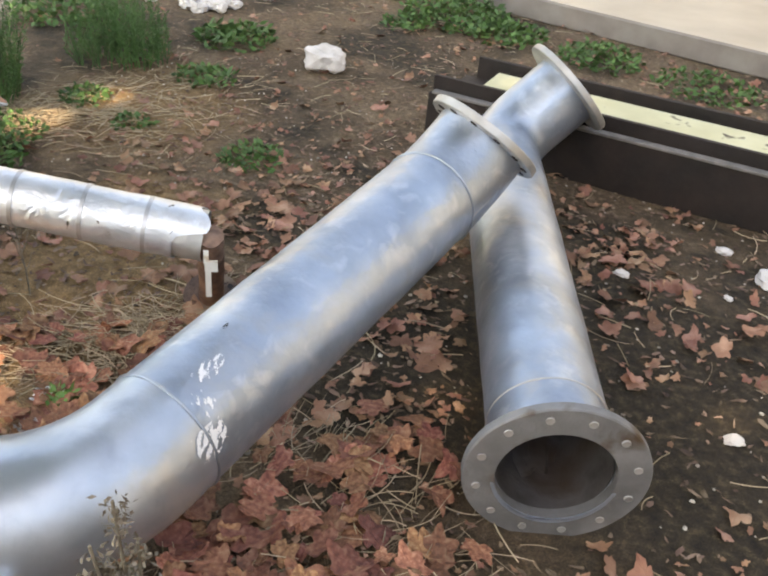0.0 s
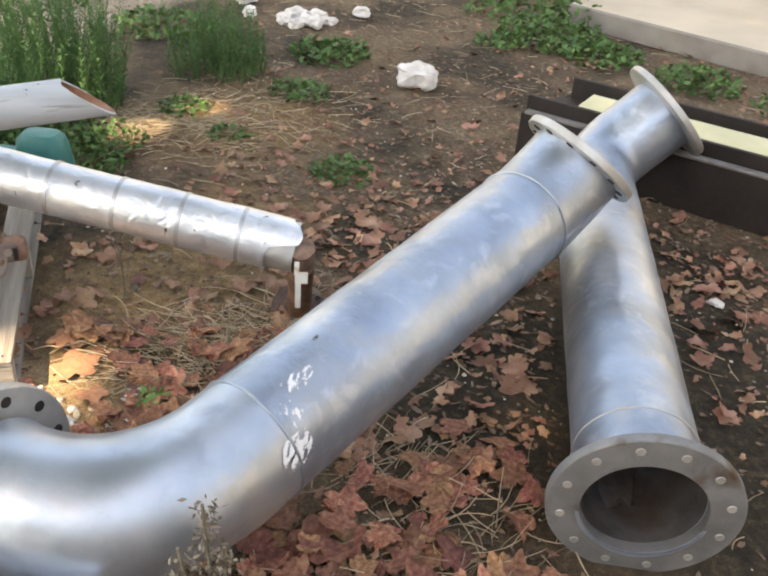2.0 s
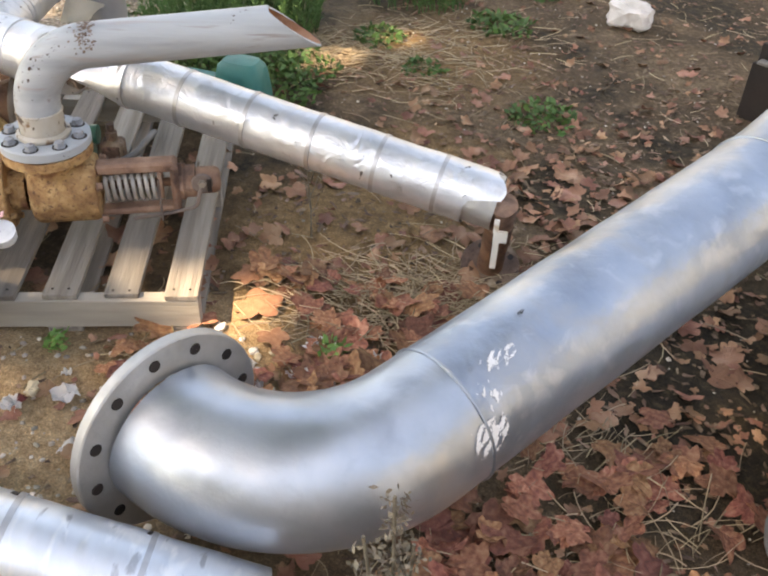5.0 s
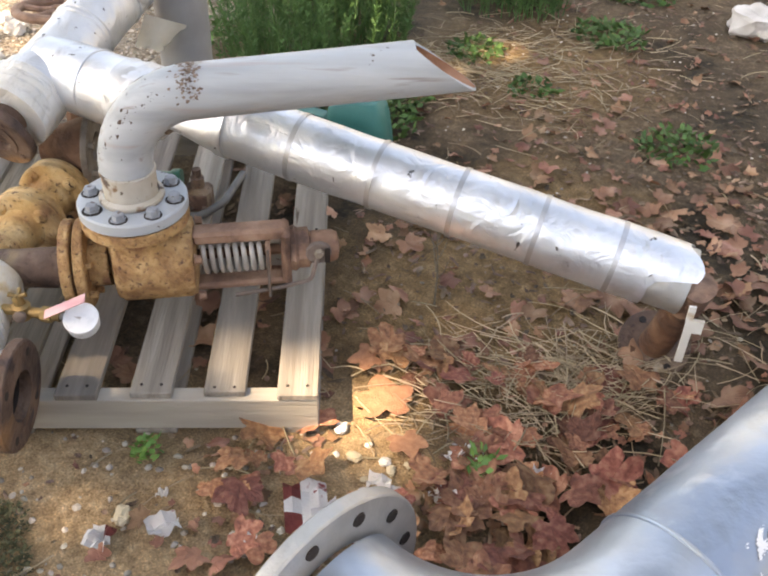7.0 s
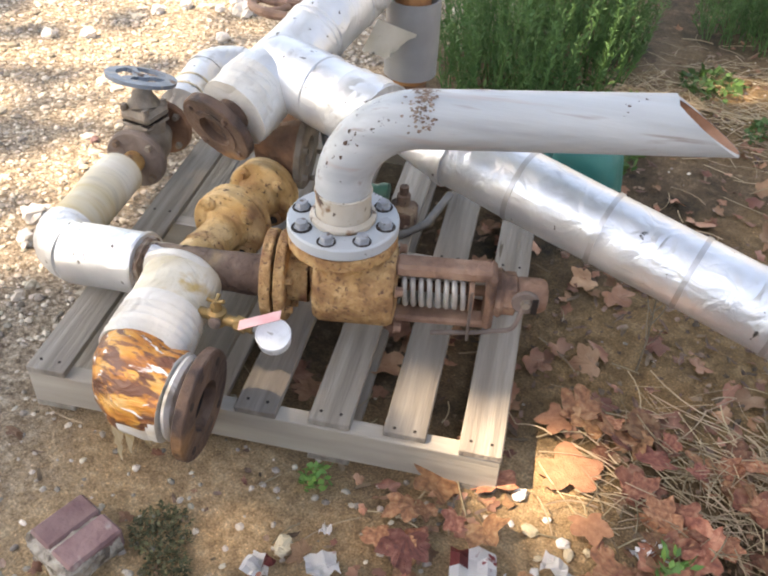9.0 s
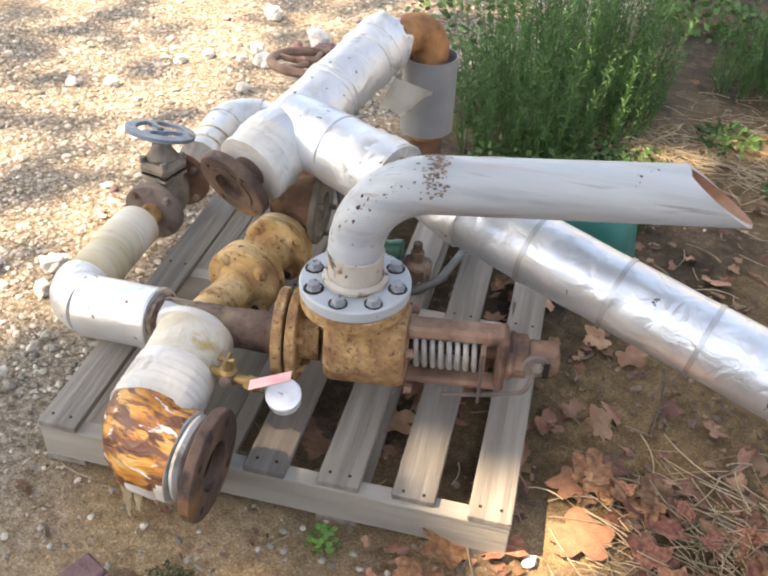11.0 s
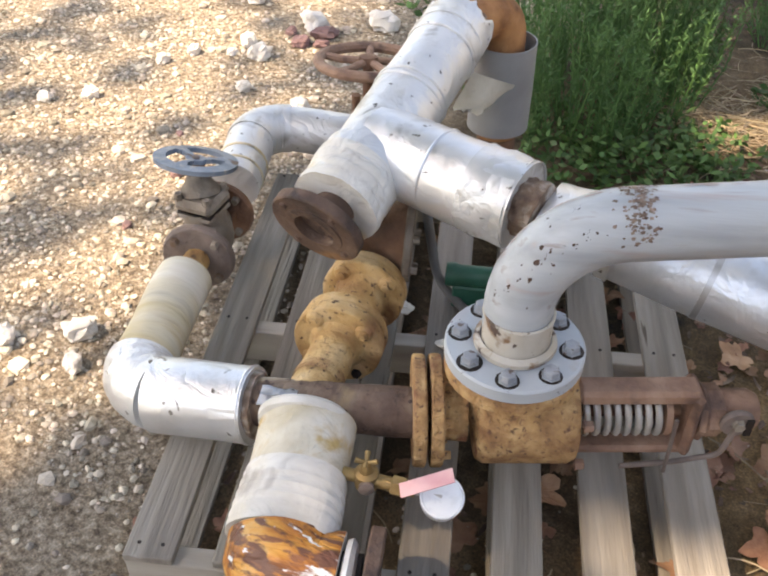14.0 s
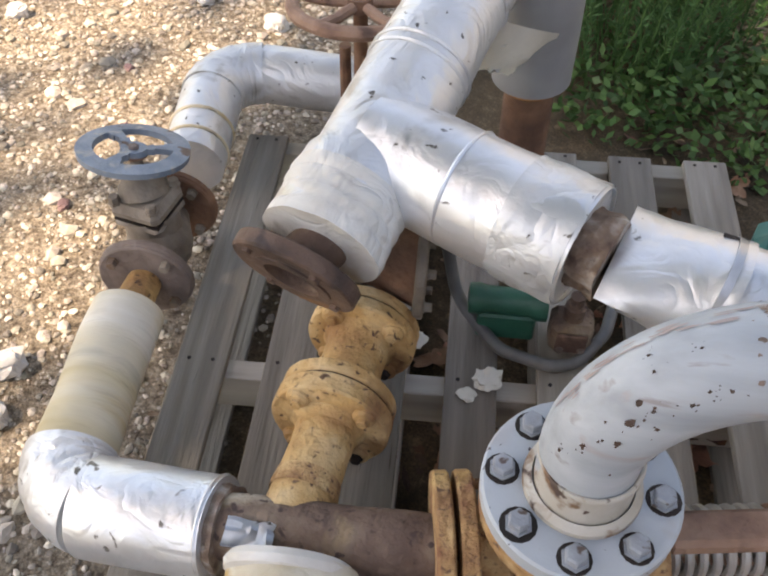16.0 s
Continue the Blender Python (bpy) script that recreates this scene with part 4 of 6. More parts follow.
# ---- header pipe, yellow line, lagged lines ----
def build_header():
    t = thing("header_pipe", (-1.86, 1.735, 0.12), "dark rusty header pipe with ochre flanged check valve", "pipe")
    a, b = V(-1.700, 1.813, 0.275), V(-1.985, 1.672, 0.245)
    part("header", tube(dense([a, b], 0.015), 0.045, 32, wob=0.05, wob_scale=20), header_m, t)
    j, y2, y1 = V(-1.895, 1.735, 0.25), V(-1.963, 1.912, 0.245), V(-2.035, 2.112, 0.225)
    ax = (y1 - j).normalized()
    part("branch", lathe([(0.0, 0.047), (0.12, 0.045), (0.15, 0.047), (0.168, 0.062)], j, ax, 32, wob=0.03), ochre, t)
    part("weld_rust", lathe([(0.040, 0.0478), (0.05, 0.049), (0.060, 0.0474), (0.070, 0.0468)], j, ax, 32, wob=0.05), ochre_rust, t, "rusty weld band")
    part("neck", lathe([(0.22, 0.064), (0.236, 0.051), (0.29, 0.049), (0.316, 0.051), (0.332, 0.064)], j, ax, 32, wob=0.03), ochre, t)
    for s0, s1, s2, R in ((0.163, 0.195, 0.222, 0.090), (0.328, 0.352, 0.376, 0.088)):
        fl = part("flange", ring_plate(j + ax * s1, ax, R, 0.040, s1 - s0, 48), ochre, t)
        part("flange", ring_plate(j + ax * s2, ax, R * 0.985, 0.040, s2 - s1 - 0.004, 48), ochre, t)
        # near-black ring between the paired flanges
        part("gasket", ring_plate(j + ax * (s1 + 0.004), ax, R * 0.94, 0.040, 0.004, 40), rust_dark, t)
        a_, h_, v_ = frame_of(ax)
        for i in range(4):
            q = TWO_PI * (i + 0.5) / 4 + 0.12
            c_ = j + ax * s0 + (h_ * math.cos(q) + v_ * math.sin(q)) * R * 0.78
            part("lug", lathe([(0.004, 0.019), (-0.004, 0.018), (-0.008, 0.014)], c_, ax, 18, cap1=True, wob=0.06), ochre, fl)
            part("bolt", bolt_bm(c_ - ax * 0.007, -ax, 0.009, 0.009), ochre if i else rust_dark, fl)


def build_lagged_l():
    t = thing("lagged_pipe", (-2.207, 1.587, 0.12), "yellowed white lagged pipe bend with silver jacket end", "pipe")
    a, c, b = V(-2.385, 1.885, 0.20), V(-2.213, 1.580, 0.205), V(-1.975, 1.678, 0.235)
    path = fillet([a, c, b], 0.085, 10)
    part("lagging", tube(dense(path[:2], 0.02), 0.062, 32, wob=0.06), canvas_bands, t)
    part("bend_lagging", tube(dense(path[1:11], 0.006), 0.069, 40, wob=0.06, ripple=0.05, folds=4), canvas, t)
    part("jacket_end", tube(dense([path[10].lerp(path[11], 0.05), b], 0.02), 0.072, 32, wob=0.04), foil_white, t)
    part("end_packing", tube(dense([b - (b - c).normalized() * 0.01, b + (b - c).normalized() * 0.014], 0.006), 0.060, 30, wob=0.15, wob_scale=40), core_m, t)
    part("jacket_ring", torus(b + (c - b) * 0.02, b - c, 0.071, 0.003, 32, 6), foil_white, t)
    bm = bmesh.new()
    n_ = 6
    grid = [[bm.verts.new(V(-1.912, 1.676, 0.297) + V(0.060, 0.026, 0) * (i / n_ - 0.5) * (1 + 0.5 * noise.noise((j, 3, 1))) + V(-0.016, 0.034, 0.010) * (j / n_ - 0.5) * (1 + 0.6 * noise.noise((i, 7, 2))) + V(0.3, 0.3, 1) * 0.014 * noise.noise((i * 0.5, j * 0.5, 6))) for i in range(n_ + 1)] for j in range(n_ + 1)]
    for j in range(n_):
        for i in range(n_):
            bm.faces.new((grid[j][i], grid[j][i + 1], grid[j + 1][i + 1], grid[j + 1][i]))
    bmesh.ops.solidify(bm, geom=bm.faces, thickness=0.0015)
    part("torn_foil", bm, foil, t, "torn scrap of shiny foil")
    # globe valve behind
    d = (a - c).normalized()
    part("stub", tube([a - d * 0.01, V(-2.416, 1.954, 0.196)], [0.034, 0.030], 22), ochre, t)
    g = thing("globe_valve", (-2.49, 2.08, 0.12), "grey iron globe valve with blue-grey handwheel", "valve")
    f1 = V(-2.416, 1.954, 0.196)
    flange(g, f1, -d, 0.082, 0.02, 0.016, 4, rust_grey, grey_iron, bolt_r=0.009)
    flange(g, f1 + d * 0.022, d, 0.084, 0.02, 0.016, 0, rust_grey, grey_iron)
    f2 = f1 + d * 0.185
    part("body", lathe([(0.02, 0.036), (0.045, 0.046), (0.07, 0.056), (0.09, 0.060), (0.115, 0.056), (0.14, 0.046), (0.17, 0.036)], f1, d, 26, wob=0.05), grey_iron, g)
    m_ = f1 + d * 0.092
    top = V(-2.508, 2.068, 0.362)
    up = (top - m_).normalized()
    part("body_neck", lathe([(0.0, 0.054), (0.045, 0.050), (0.062, 0.052)], m_, up, 26), grey_iron, g)
    side = V(0.97, -0.58, 0).normalized()
    bm_m = along(m_ + up * 0.060, Matrix.Rotation(radians(45), 3, "Z") @ side)
    part("bonnet_plate", box((-0.048, -0.048, 0.0), (0.048, 0.048, 0.014), bevel=0.008, m=bm_m), grey_iron, g)
    part("bonnet_plate", box((-0.050, -0.050, 0.018), (0.050, 0.050, 0.052), bevel=0.012, m=bm_m), grey_iron, g)
    # near-black plate between the two bonnet plates
    part("gasket", box((-0.044, -0.044, 0.0135), (0.044, 0.044, 0.0185), m=bm_m), rust_dark, g)
    part("bonnet", lathe([(0.045, 0.048), (0.062, 0.044), (0.075, 0.032), (0.090, 0.026), (0.095, 0.018)], m_ + up * 0.060, up, 24, cap1=True, wob=0.04), grey_iron, g)
    for sx, sy in ((-1, -1), (-1, 1), (1, -1), (1, 1)):
        part("bolt", bolt_bm(bm_m @ V(0.037 * sx, 0.037 * sy, 0.050), V(0, 0, 1), 0.0095, 0.016), grey_iron, g)
    part("stem", tube([m_ + up * 0.12, top], 0.011, 12), grey_iron, g)
    flange(g, f2, -d, 0.080, 0.02, 0.016, 4, rust, grey_iron, bolt_r=0.009)
    flange(g, f2 + d * 0.022, d, 0.082, 0.02, 0.016, 0, rust, grey_iron)
    plate_wheel(g, top, V(-0.03, 0.29, 0.96), 0.095)


def plate_wheel(parent, c, axis, R):
    """A flat cast handwheel: broad rim, three webs and a raised hub."""
    a, h, v = frame_of(axis)
    n_, bands = 96, (0.010, 0.024, 0.036, 0.052, R * 0.70, R * 0.84, R)
    bm = bmesh.new()
    grid = [[bm.verts.new(c + (h * math.cos(TWO_PI * i / n_) + v * math.sin(TWO_PI * i / n_)) * q + a * (0.004 * math.sin(math.pi * k / 6))) for i in range(n_)] for k, q in enumerate(bands)]
    for k in range(len(bands) - 1):
        for i in range(n_):
            web = abs((i / n_ * 3 + 0.18) % 1.0 - 0.5) * TWO_PI / 3
            if k in (0, 4, 5) or web < (0.34, 0.30, 0.16, 0.20)[k]:
                bm.faces.new((grid[k][i], grid[k][(i + 1) % n_], grid[k + 1][(i + 1) % n_], grid[k + 1][i]))
    bmesh.ops.delete(bm, geom=[q for q in bm.verts if not q.link_faces], context="VERTS")
    bmesh.ops.solidify(bm, geom=bm.faces[:], thickness=0.011)
    hw = part("handwheel", bm, blue_wheel, parent, "blue-grey cast handwheel with worn paint")
    part("hub", lathe([(-0.004, 0.010), (-0.004, 0.022), (0.009, 0.021), (0.011, 0.014), (0.008, 0.009)], c, a, 22), rust_pink, hw, "pinkish rusty hub")
    part("stem_nut", lathe([(0.0, 0.009), (0.016, 0.009), (0.018, 0.006)], c, a, 6, cap1=True), rust_grey, hw)
    for i in range(6):
        q = TWO_PI * (i + 0.3) / 6
        # small dark disc, a rim slot's shade as colour
        part("rim_slot", lathe([(0.0035, 0.0001), (0.0035, 0.005), (0.001, 0.0055)], c + (h * math.cos(q) + v * math.sin(q)) * R * 0.84, a, 8), rust_dark, hw)


def wheel(parent, c, axis, R, r, material, hub_mat, spokes, flat=1.0):
    a, h, v = frame_of(axis)
    hw = part("handwheel", torus(c, a, R, r, 48, 10, flat=flat), material, parent)
    part("hub", lathe([(-0.012, 0.018), (-0.012, 0.024), (0.012, 0.022), (0.014, 0.010)], c, a, 18, cap0=True, cap1=True), hub_mat, hw)
    for i in range(spokes):
        q = 2 * math.pi * i / spokes + 0.5
        dv = h * math.cos(q) + v * math.sin(q)
        part("spoke", tube([c + dv * 0.018, c + dv * R * 0.55 - a * 0.004, c + dv * R], r * (1.35 if flat > 1 else 0.75), 8), material, hw)


def build_upper_left():
    t = thing("upper_lagged_pipe", (-2.72, 2.48, 0.0), "white lagged pipe bend behind the globe valve", "pipe")
    a, c, b = V(-2.535, 2.19, 0.205), V(-2.735, 2.50, 0.20), V(-2.45, 2.63, 0.185)
    path = fillet([a, c, b], 0.10, 10)
    part("lagging", tube(dense([path[0].lerp(path[1], 0.12), path[1]], 0.02), 0.064, 32, wob=0.05), canvas, t)
    part("bend_lagging", tube(dense(path[1:11], 0.006), 0.067, 40, wob=0.05, ripple=0.05, folds=6), canvas, t)
    part("straight_lagging", tube(dense([path[10], b], 0.02), 0.063, 32, wob=0.03), canvas, t)
    for f in (0.3, 0.55):
        part("band", torus(path[0].lerp(path[1], f), path[1] - path[0], 0.064, 0.004, 32, 6), canvas_old, t)
    g = thing("gate_valve", (-2.35, 2.60, 0.12), "rusty brown gate valve with a large handwheel", "valve")
    c2 = V(-2.308, 2.462, 0.520)
    part("stem", tube([V(-2.325, 2.47, 0.16), c2], 0.013, 12), rust, g)
    for q in (-0.035, 0.035):
        part("yoke_arm", tube([V(-2.325 + q, 2.47, 0.22), V(-2.325 + q * 0.7, 2.465, 0.42)], 0.011, 10), rust, g)
    part("bonnet", lathe([(0.0, 0.05), (0.10, 0.05), (0.105, 0.065), (0.12, 0.065), (0.125, 0.03)], V(-2.325, 2.48, 0.121), V(0, 0, 1), 22, cap0=True, cap1=True), rust, g)
    wheel(g, c2, V(-0.055, 0.125, 0.97), 0.118, 0.013, rust_pink, rust, 5)


build_header()
build_lagged_l()
build_upper_left()


def flap_sheet():
    """A curling torn sheet between the run and the leg."""
    bm = bmesh.new()
    n_ = 10
    A, B, C, D = V(-2.065, 2.535, 0.535), V(-2.010, 2.637, 0.480), V(-2.072, 2.585, 0.410), V(-2.105, 2.52, 0.440)
    rows = []
    for j in range(n_ + 1):
        row = []
        for i in range(n_ + 1):
            u, w = i / n_, j / n_
            p_ = A.lerp(B, u).lerp(D.lerp(C, u), w)
            ragged = 0.018 * noise.noise((i * 0.7, j * 0.7, 3.0))
            row.append(bm.verts.new(p_ + V(0.02, -0.028, 0.012) * math.sin(u * 2.4) * (0.4 + 0.6 * w) + (B - A).normalized() * ragged * u + (D - A).normalized() * ragged * 1.3 * w))
        rows.append(row)
    for j in range(n_):
        for i in range(n_):
            bm.faces.new((rows[j][i], rows[j][i + 1], rows[j + 1][i + 1], rows[j + 1][i]))
    bmesh.ops.solidify(bm, geom=bm.faces, thickness=0.002)
    return bm


def build_tee():
    t = thing("lagged_tee", (-2.06, 2.25, 0.12), "white lagged pipe tee with a rusty open flange", "pipe tee")
    P, Q = V(-2.052, 2.035, 0.462), V(-2.137, 2.575, 0.605)
    ax = (Q - P).normalized()
    L = (Q - P).length
    part("run_lagging", tube(dense([P, Q], 0.02), [0.088 if i < 6 else 0.080 for i in range(len(dense([P, Q], 0.02)))], 36, wob=0.04), canvas, t)
    part("end_wrap", tube(dense([P - ax * 0.022, P + ax * 0.075], 0.005), 0.0905, 40, wob=0.06, wob_scale=26, ripple=0.05, folds=4), canvas_dirty, t, "wrinkled soiled lagging wrap")
    for f_, r_ in ((0.300, 0.0805), (0.318, 0.081), (0.470, 0.080)):
        part("band", torus(P + ax * f_, ax, r_, 0.004, 36, 6), canvas, t)
    torn = tube(dense([Q - ax * 0.05, Q + ax * 0.035], 0.006), 0.0815, 48, wall=0.0015, wob=0.05, wob_scale=18)
    for v_ in torn.verts:
        f_ = max(0.0, (v_.co - Q).dot(ax) + 0.02) / 0.055
        q_ = v_.co - Q - ax * (v_.co - Q).dot(ax)
        v_.co += ax * f_ * 0.040 * (noise.noise(q_ * 22) + 0.5 * noise.noise(q_ * 55) - 0.7) + q_ * f_ * 0.12 * noise.noise(q_ * 30 + V(3, 0, 0))
    part("torn_edge", torn, canvas, t, "ragged torn edge of the lagging")
    part("foam_rim", tube(dense([Q - ax * 0.03, Q + ax * 0.02], 0.008), 0.070, 32, wob=0.2, wob_scale=40), core_m, t)
    face, fax = V(-2.063, 1.965, 0.424), V(0.10, -0.92, -0.36).normalized()
    part("stub", tube([P + ax * 0.03, P - ax * 0.02, face - fax * 0.024], 0.042, 24), flange_rust, t)
    fl = flange(t, face, fax, 0.097, 0.044, 0.026, 4, flange_rust, flange_rust, bolt_r=0.008, bolt_h=0.006, label="rusty brown open flange")
    part("raised_ring", ring_plate(face + fax * 0.003, fax, 0.062, 0.044, 0.004, 40), flange_rust, fl)
    part("bore", lathe([(0.001, 0.0445), (-0.018, 0.043), (-0.019, 0.001)], face, fax, 32), header_m, fl)
    b0, b1 = P + ax * 0.16, V(-1.734, 2.190, 0.492)
    part("branch_lagging", tube(dense([b0, b1], 0.02), 0.086, 36, wall=0.002, wob=0.04), foil_white, t)
    part("branch_ring", torus(b0.lerp(b1, 0.45), b1 - b0, 0.0855, 0.003, 36, 6), foil_white, t)
    part("branch_collar", tube(dense([b0.lerp(b1, 0.70), b0.lerp(b1, 0.985)], 0.012), 0.0885, 36, wob=0.09, wob_scale=30), canvas, t, "crinkled dirty white lagging collar")
    part("branch_core", tube(dense([b1 - (b1 - b0) * 0.1, b1 + (b1 - b0).normalized() * 0.038], 0.008), 0.056, 32, wob=0.2, wob_scale=45), core_m, t)
    # vertical leg with grey shell
    leg = V(-2.078, 2.70, 0.0)
    part("rust_elbow", tube(fillet([Q - ax * 0.03, V(-2.09, 2.71, 0.635), leg + V(0, 0, 0.30)], 0.06, 8), 0.052, 24), rust_orange, t, "orange rusty pipe elbow")
    part("leg_shell", tube(dense([leg + V(0, 0, 0.325), leg + V(0, 0, 0.55)], 0.03), 0.077, 36, wall=0.003, wob=0.02), shell_m, t, "grey cylindrical lagging shell")
    part("foot_pipe", tube([leg + V(0, 0, 0.121), leg + V(0, 0, 0.30)], 0.05, 20), rust, t)
    part("torn_flap", flap_sheet(), flap_m, t, "pale torn curling lagging flap")
    # brown reducer below
    part("reducer", lathe([(0, 0.045), (0.05, 0.055), (0.13, 0.088)], V(-2.10, 2.13, 0.315), V(0.85, 0.5, -0.05), 28), rust, t)
    flange(t, V(-1.985, 2.197, 0.307), V(0.85, 0.5, -0.05), 0.10, 0.04, 0.018, 6, grey_iron, grey_iron, bolt_r=0.008)


build_tee()


def build_front_pipe():
    t = thing("front_lagged_pipe", (-1.72, 1.56, 0.12), "yellowed lagged pipe with orange rust-stained bend and open rusty flange", "pipe")
    a, c, e = V(-1.850, 1.685, 0.265), V(-1.715, 1.435, 0.215), V(-1.60, 1.497, 0.205)
    path = fillet([a, c, e], 0.07, 10)
    part("lagging", tube(dense([path[0], path[0].lerp(path[1], 0.5)], 0.02), 0.084, 36, wob=0.05), canvas_patch, t)
    part("rim", lathe([(0.003, 0.060), (0.006, 0.083), (-0.004, 0.089), (-0.014, 0.087), (-0.018, 0.080)], a, a - c, 60, wob=0.2), canvas_dirty, t, "ragged white lagging rim")
    part("lower_lagging", tube(dense([path[0].lerp(path[1], 0.5), path[1]], 0.006), 0.088, 40, wob=0.08, ripple=0.08, folds=6), canvas_dirty, t)
    bend = part("rust_stained_bend", tube(dense(path[1:11] + [path[10].lerp(e, 0.55)], 0.006), 0.090, 44, wob=0.12, wob_scale=14, ripple=0.05, folds=5), orange_rust, t, "orange rust-stained peeling lagging")
    bend.data.materials.append(canvas_dirty)
    for f_ in bend.data.polygons:
        q = f_.center + BASES[t.name]
        if q.z - 0.40 * (q.x + 1.72) + 0.03 * noise.noise(q * 24) < 0.165:
            f_.material_index = 1
    ax = (e - c).normalized()
    part("core", tube(dense([path[10], e], 0.01), 0.066, 28, wall=0.014, wob=0.08, wob_scale=40), rust_dark, t)
    part("torn_ring", lathe([(-0.030, 0.062), (-0.026, 0.084), (-0.018, 0.088), (-0.010, 0.080), (-0.006, 0.060)], e, ax, 40, wob=0.22), canvas, t)
    rim = part("flange", ring_plate(e + ax * 0.03, ax, 0.112, 0.052, 0.024, 48), flange_rust, t, "rusty brown open flange")
    # shallow closed cup, near black: the deep bore's shade put into its colour
    part("bore", lathe([(0.028, 0.0525), (-0.03, 0.0525), (-0.03, 0.001)], e, ax, 32), rust_dark, t)
    a_, h_, v_ = frame_of(ax)
    for i in range(4):
        q = TWO_PI * (i + 0.5) / 4
        # no hole is cut: its shade is a dark disc on the face
        part("bolt_hole", lathe([(0.0006, 0.0001), (0.0006, 0.009), (-0.001, 0.0095)], e + ax * 0.03 + (h_ * math.cos(q) + v_ * math.sin(q)) * 0.088, ax, 12), rust_dark, rim)
    for k, (x, y, L) in enumerate(((-1.775, 1.43, 0.09), (-1.765, 1.418, 0.12), (-1.745, 1.408, 0.145), (-1.735, 1.405, 0.11), (-1.715, 1.40, 0.06), (-1.69, 1.405, 0.07), (-1.665, 1.43, 0.06))):
        bm = bmesh.new()
        rows = [[bm.verts.new((x + 0.018 * (q - 1) * (1.15 - i / 7) + 0.008 * noise.noise((i * 0.7, k, q)), y - 0.004 * i * 0.3 + 0.010 * noise.noise((i * 0.6, k, 3)), 0.14 - L * i / 6)) for q in (0, 1, 2)] for i in range(7)]
        for i in range(6):
            for j in range(2):
                bm.faces.new((rows[i][j], rows[i][j + 1], rows[i + 1][j + 1], rows[i + 1][j]))
        bmesh.ops.solidify(bm, geom=bm.faces, thickness=0.002)
        part("hanging_shred", bm, canvas_old, t)
    p0 = V(-1.755, 1.625, 0.270)
    gt = thing("pressure_gauge", (-1.576, 1.691, 0.25), "white-faced pressure gauge on a brass petcock", "gauge")
    k = V(-1.695, 1.648, 0.270)
    g = V(-1.578, 1.694, 0.262)
    part("petcock", tube([p0, k], 0.011, 14), brass, gt)
    part("petcock_body", lathe([(-0.02, 0.012), (-0.015, 0.02), (0.015, 0.02), (0.02, 0.012), (0.04, 0.008)], k, V(0, 0, 1), 16, cap0=True, cap1=True), brass, gt)
    for dx, dy in ((0.016, 0.009), (-0.009, 0.016)):
        part("tap_handle", tube([k + V(-dx, -dy, 0.044), k + V(-dx * 0.3, -dy * 0.3, 0.040), k + V(dx * 0.3, dy * 0.3, 0.040), k + V(dx, dy, 0.044)], [0.005, 0.0035, 0.0035, 0.005], 8), brass, gt)
    part("plug", lathe([(0.012, 0.012), (0.026, 0.013), (0.028, 0.008)], k, V(0.55, -0.75, 0.1), 14, cap1=True), rust_grey, gt)
    part("hex_nut", lathe([(-0.012, 0.010), (-0.010, 0.017), (0.012, 0.017), (0.014, 0.010)], k.lerp(g, 0.42), g - k, 6), brass, gt)
    part("gauge_neck", tube([k.lerp(g, 0.6), g], 0.007, 10), steel_dull, gt)
    part("nipple", tube([k, k.lerp(g, 0.65)], 0.012, 12), brass, gt)
    up = V(0.25, -0.30, 0.92).normalized()
    part("case", lathe([(-0.022, 0.02), (-0.022, 0.034), (0.004, 0.036), (0.006, 0.034)], g, up, 32, cap0=True, cap1=True), white_plastic, gt)
    part("bezel", torus(g + up * 0.005, up, 0.034, 0.0025, 32, 8), white_plastic, gt)
    tg = box((-0.045, -0.014, 0), (0.045, 0.014, 0.0015), m=along((-1.598, 1.678, 0.300), (0.75, 0.66)) @ Matrix.Rotation(-0.35, 4, "Y"))
    single("tag", tg, pink_tag, (-1.598, 1.678, 0.300), "faded pink paper tag tied by the gauge", "tag")


build_front_pipe()


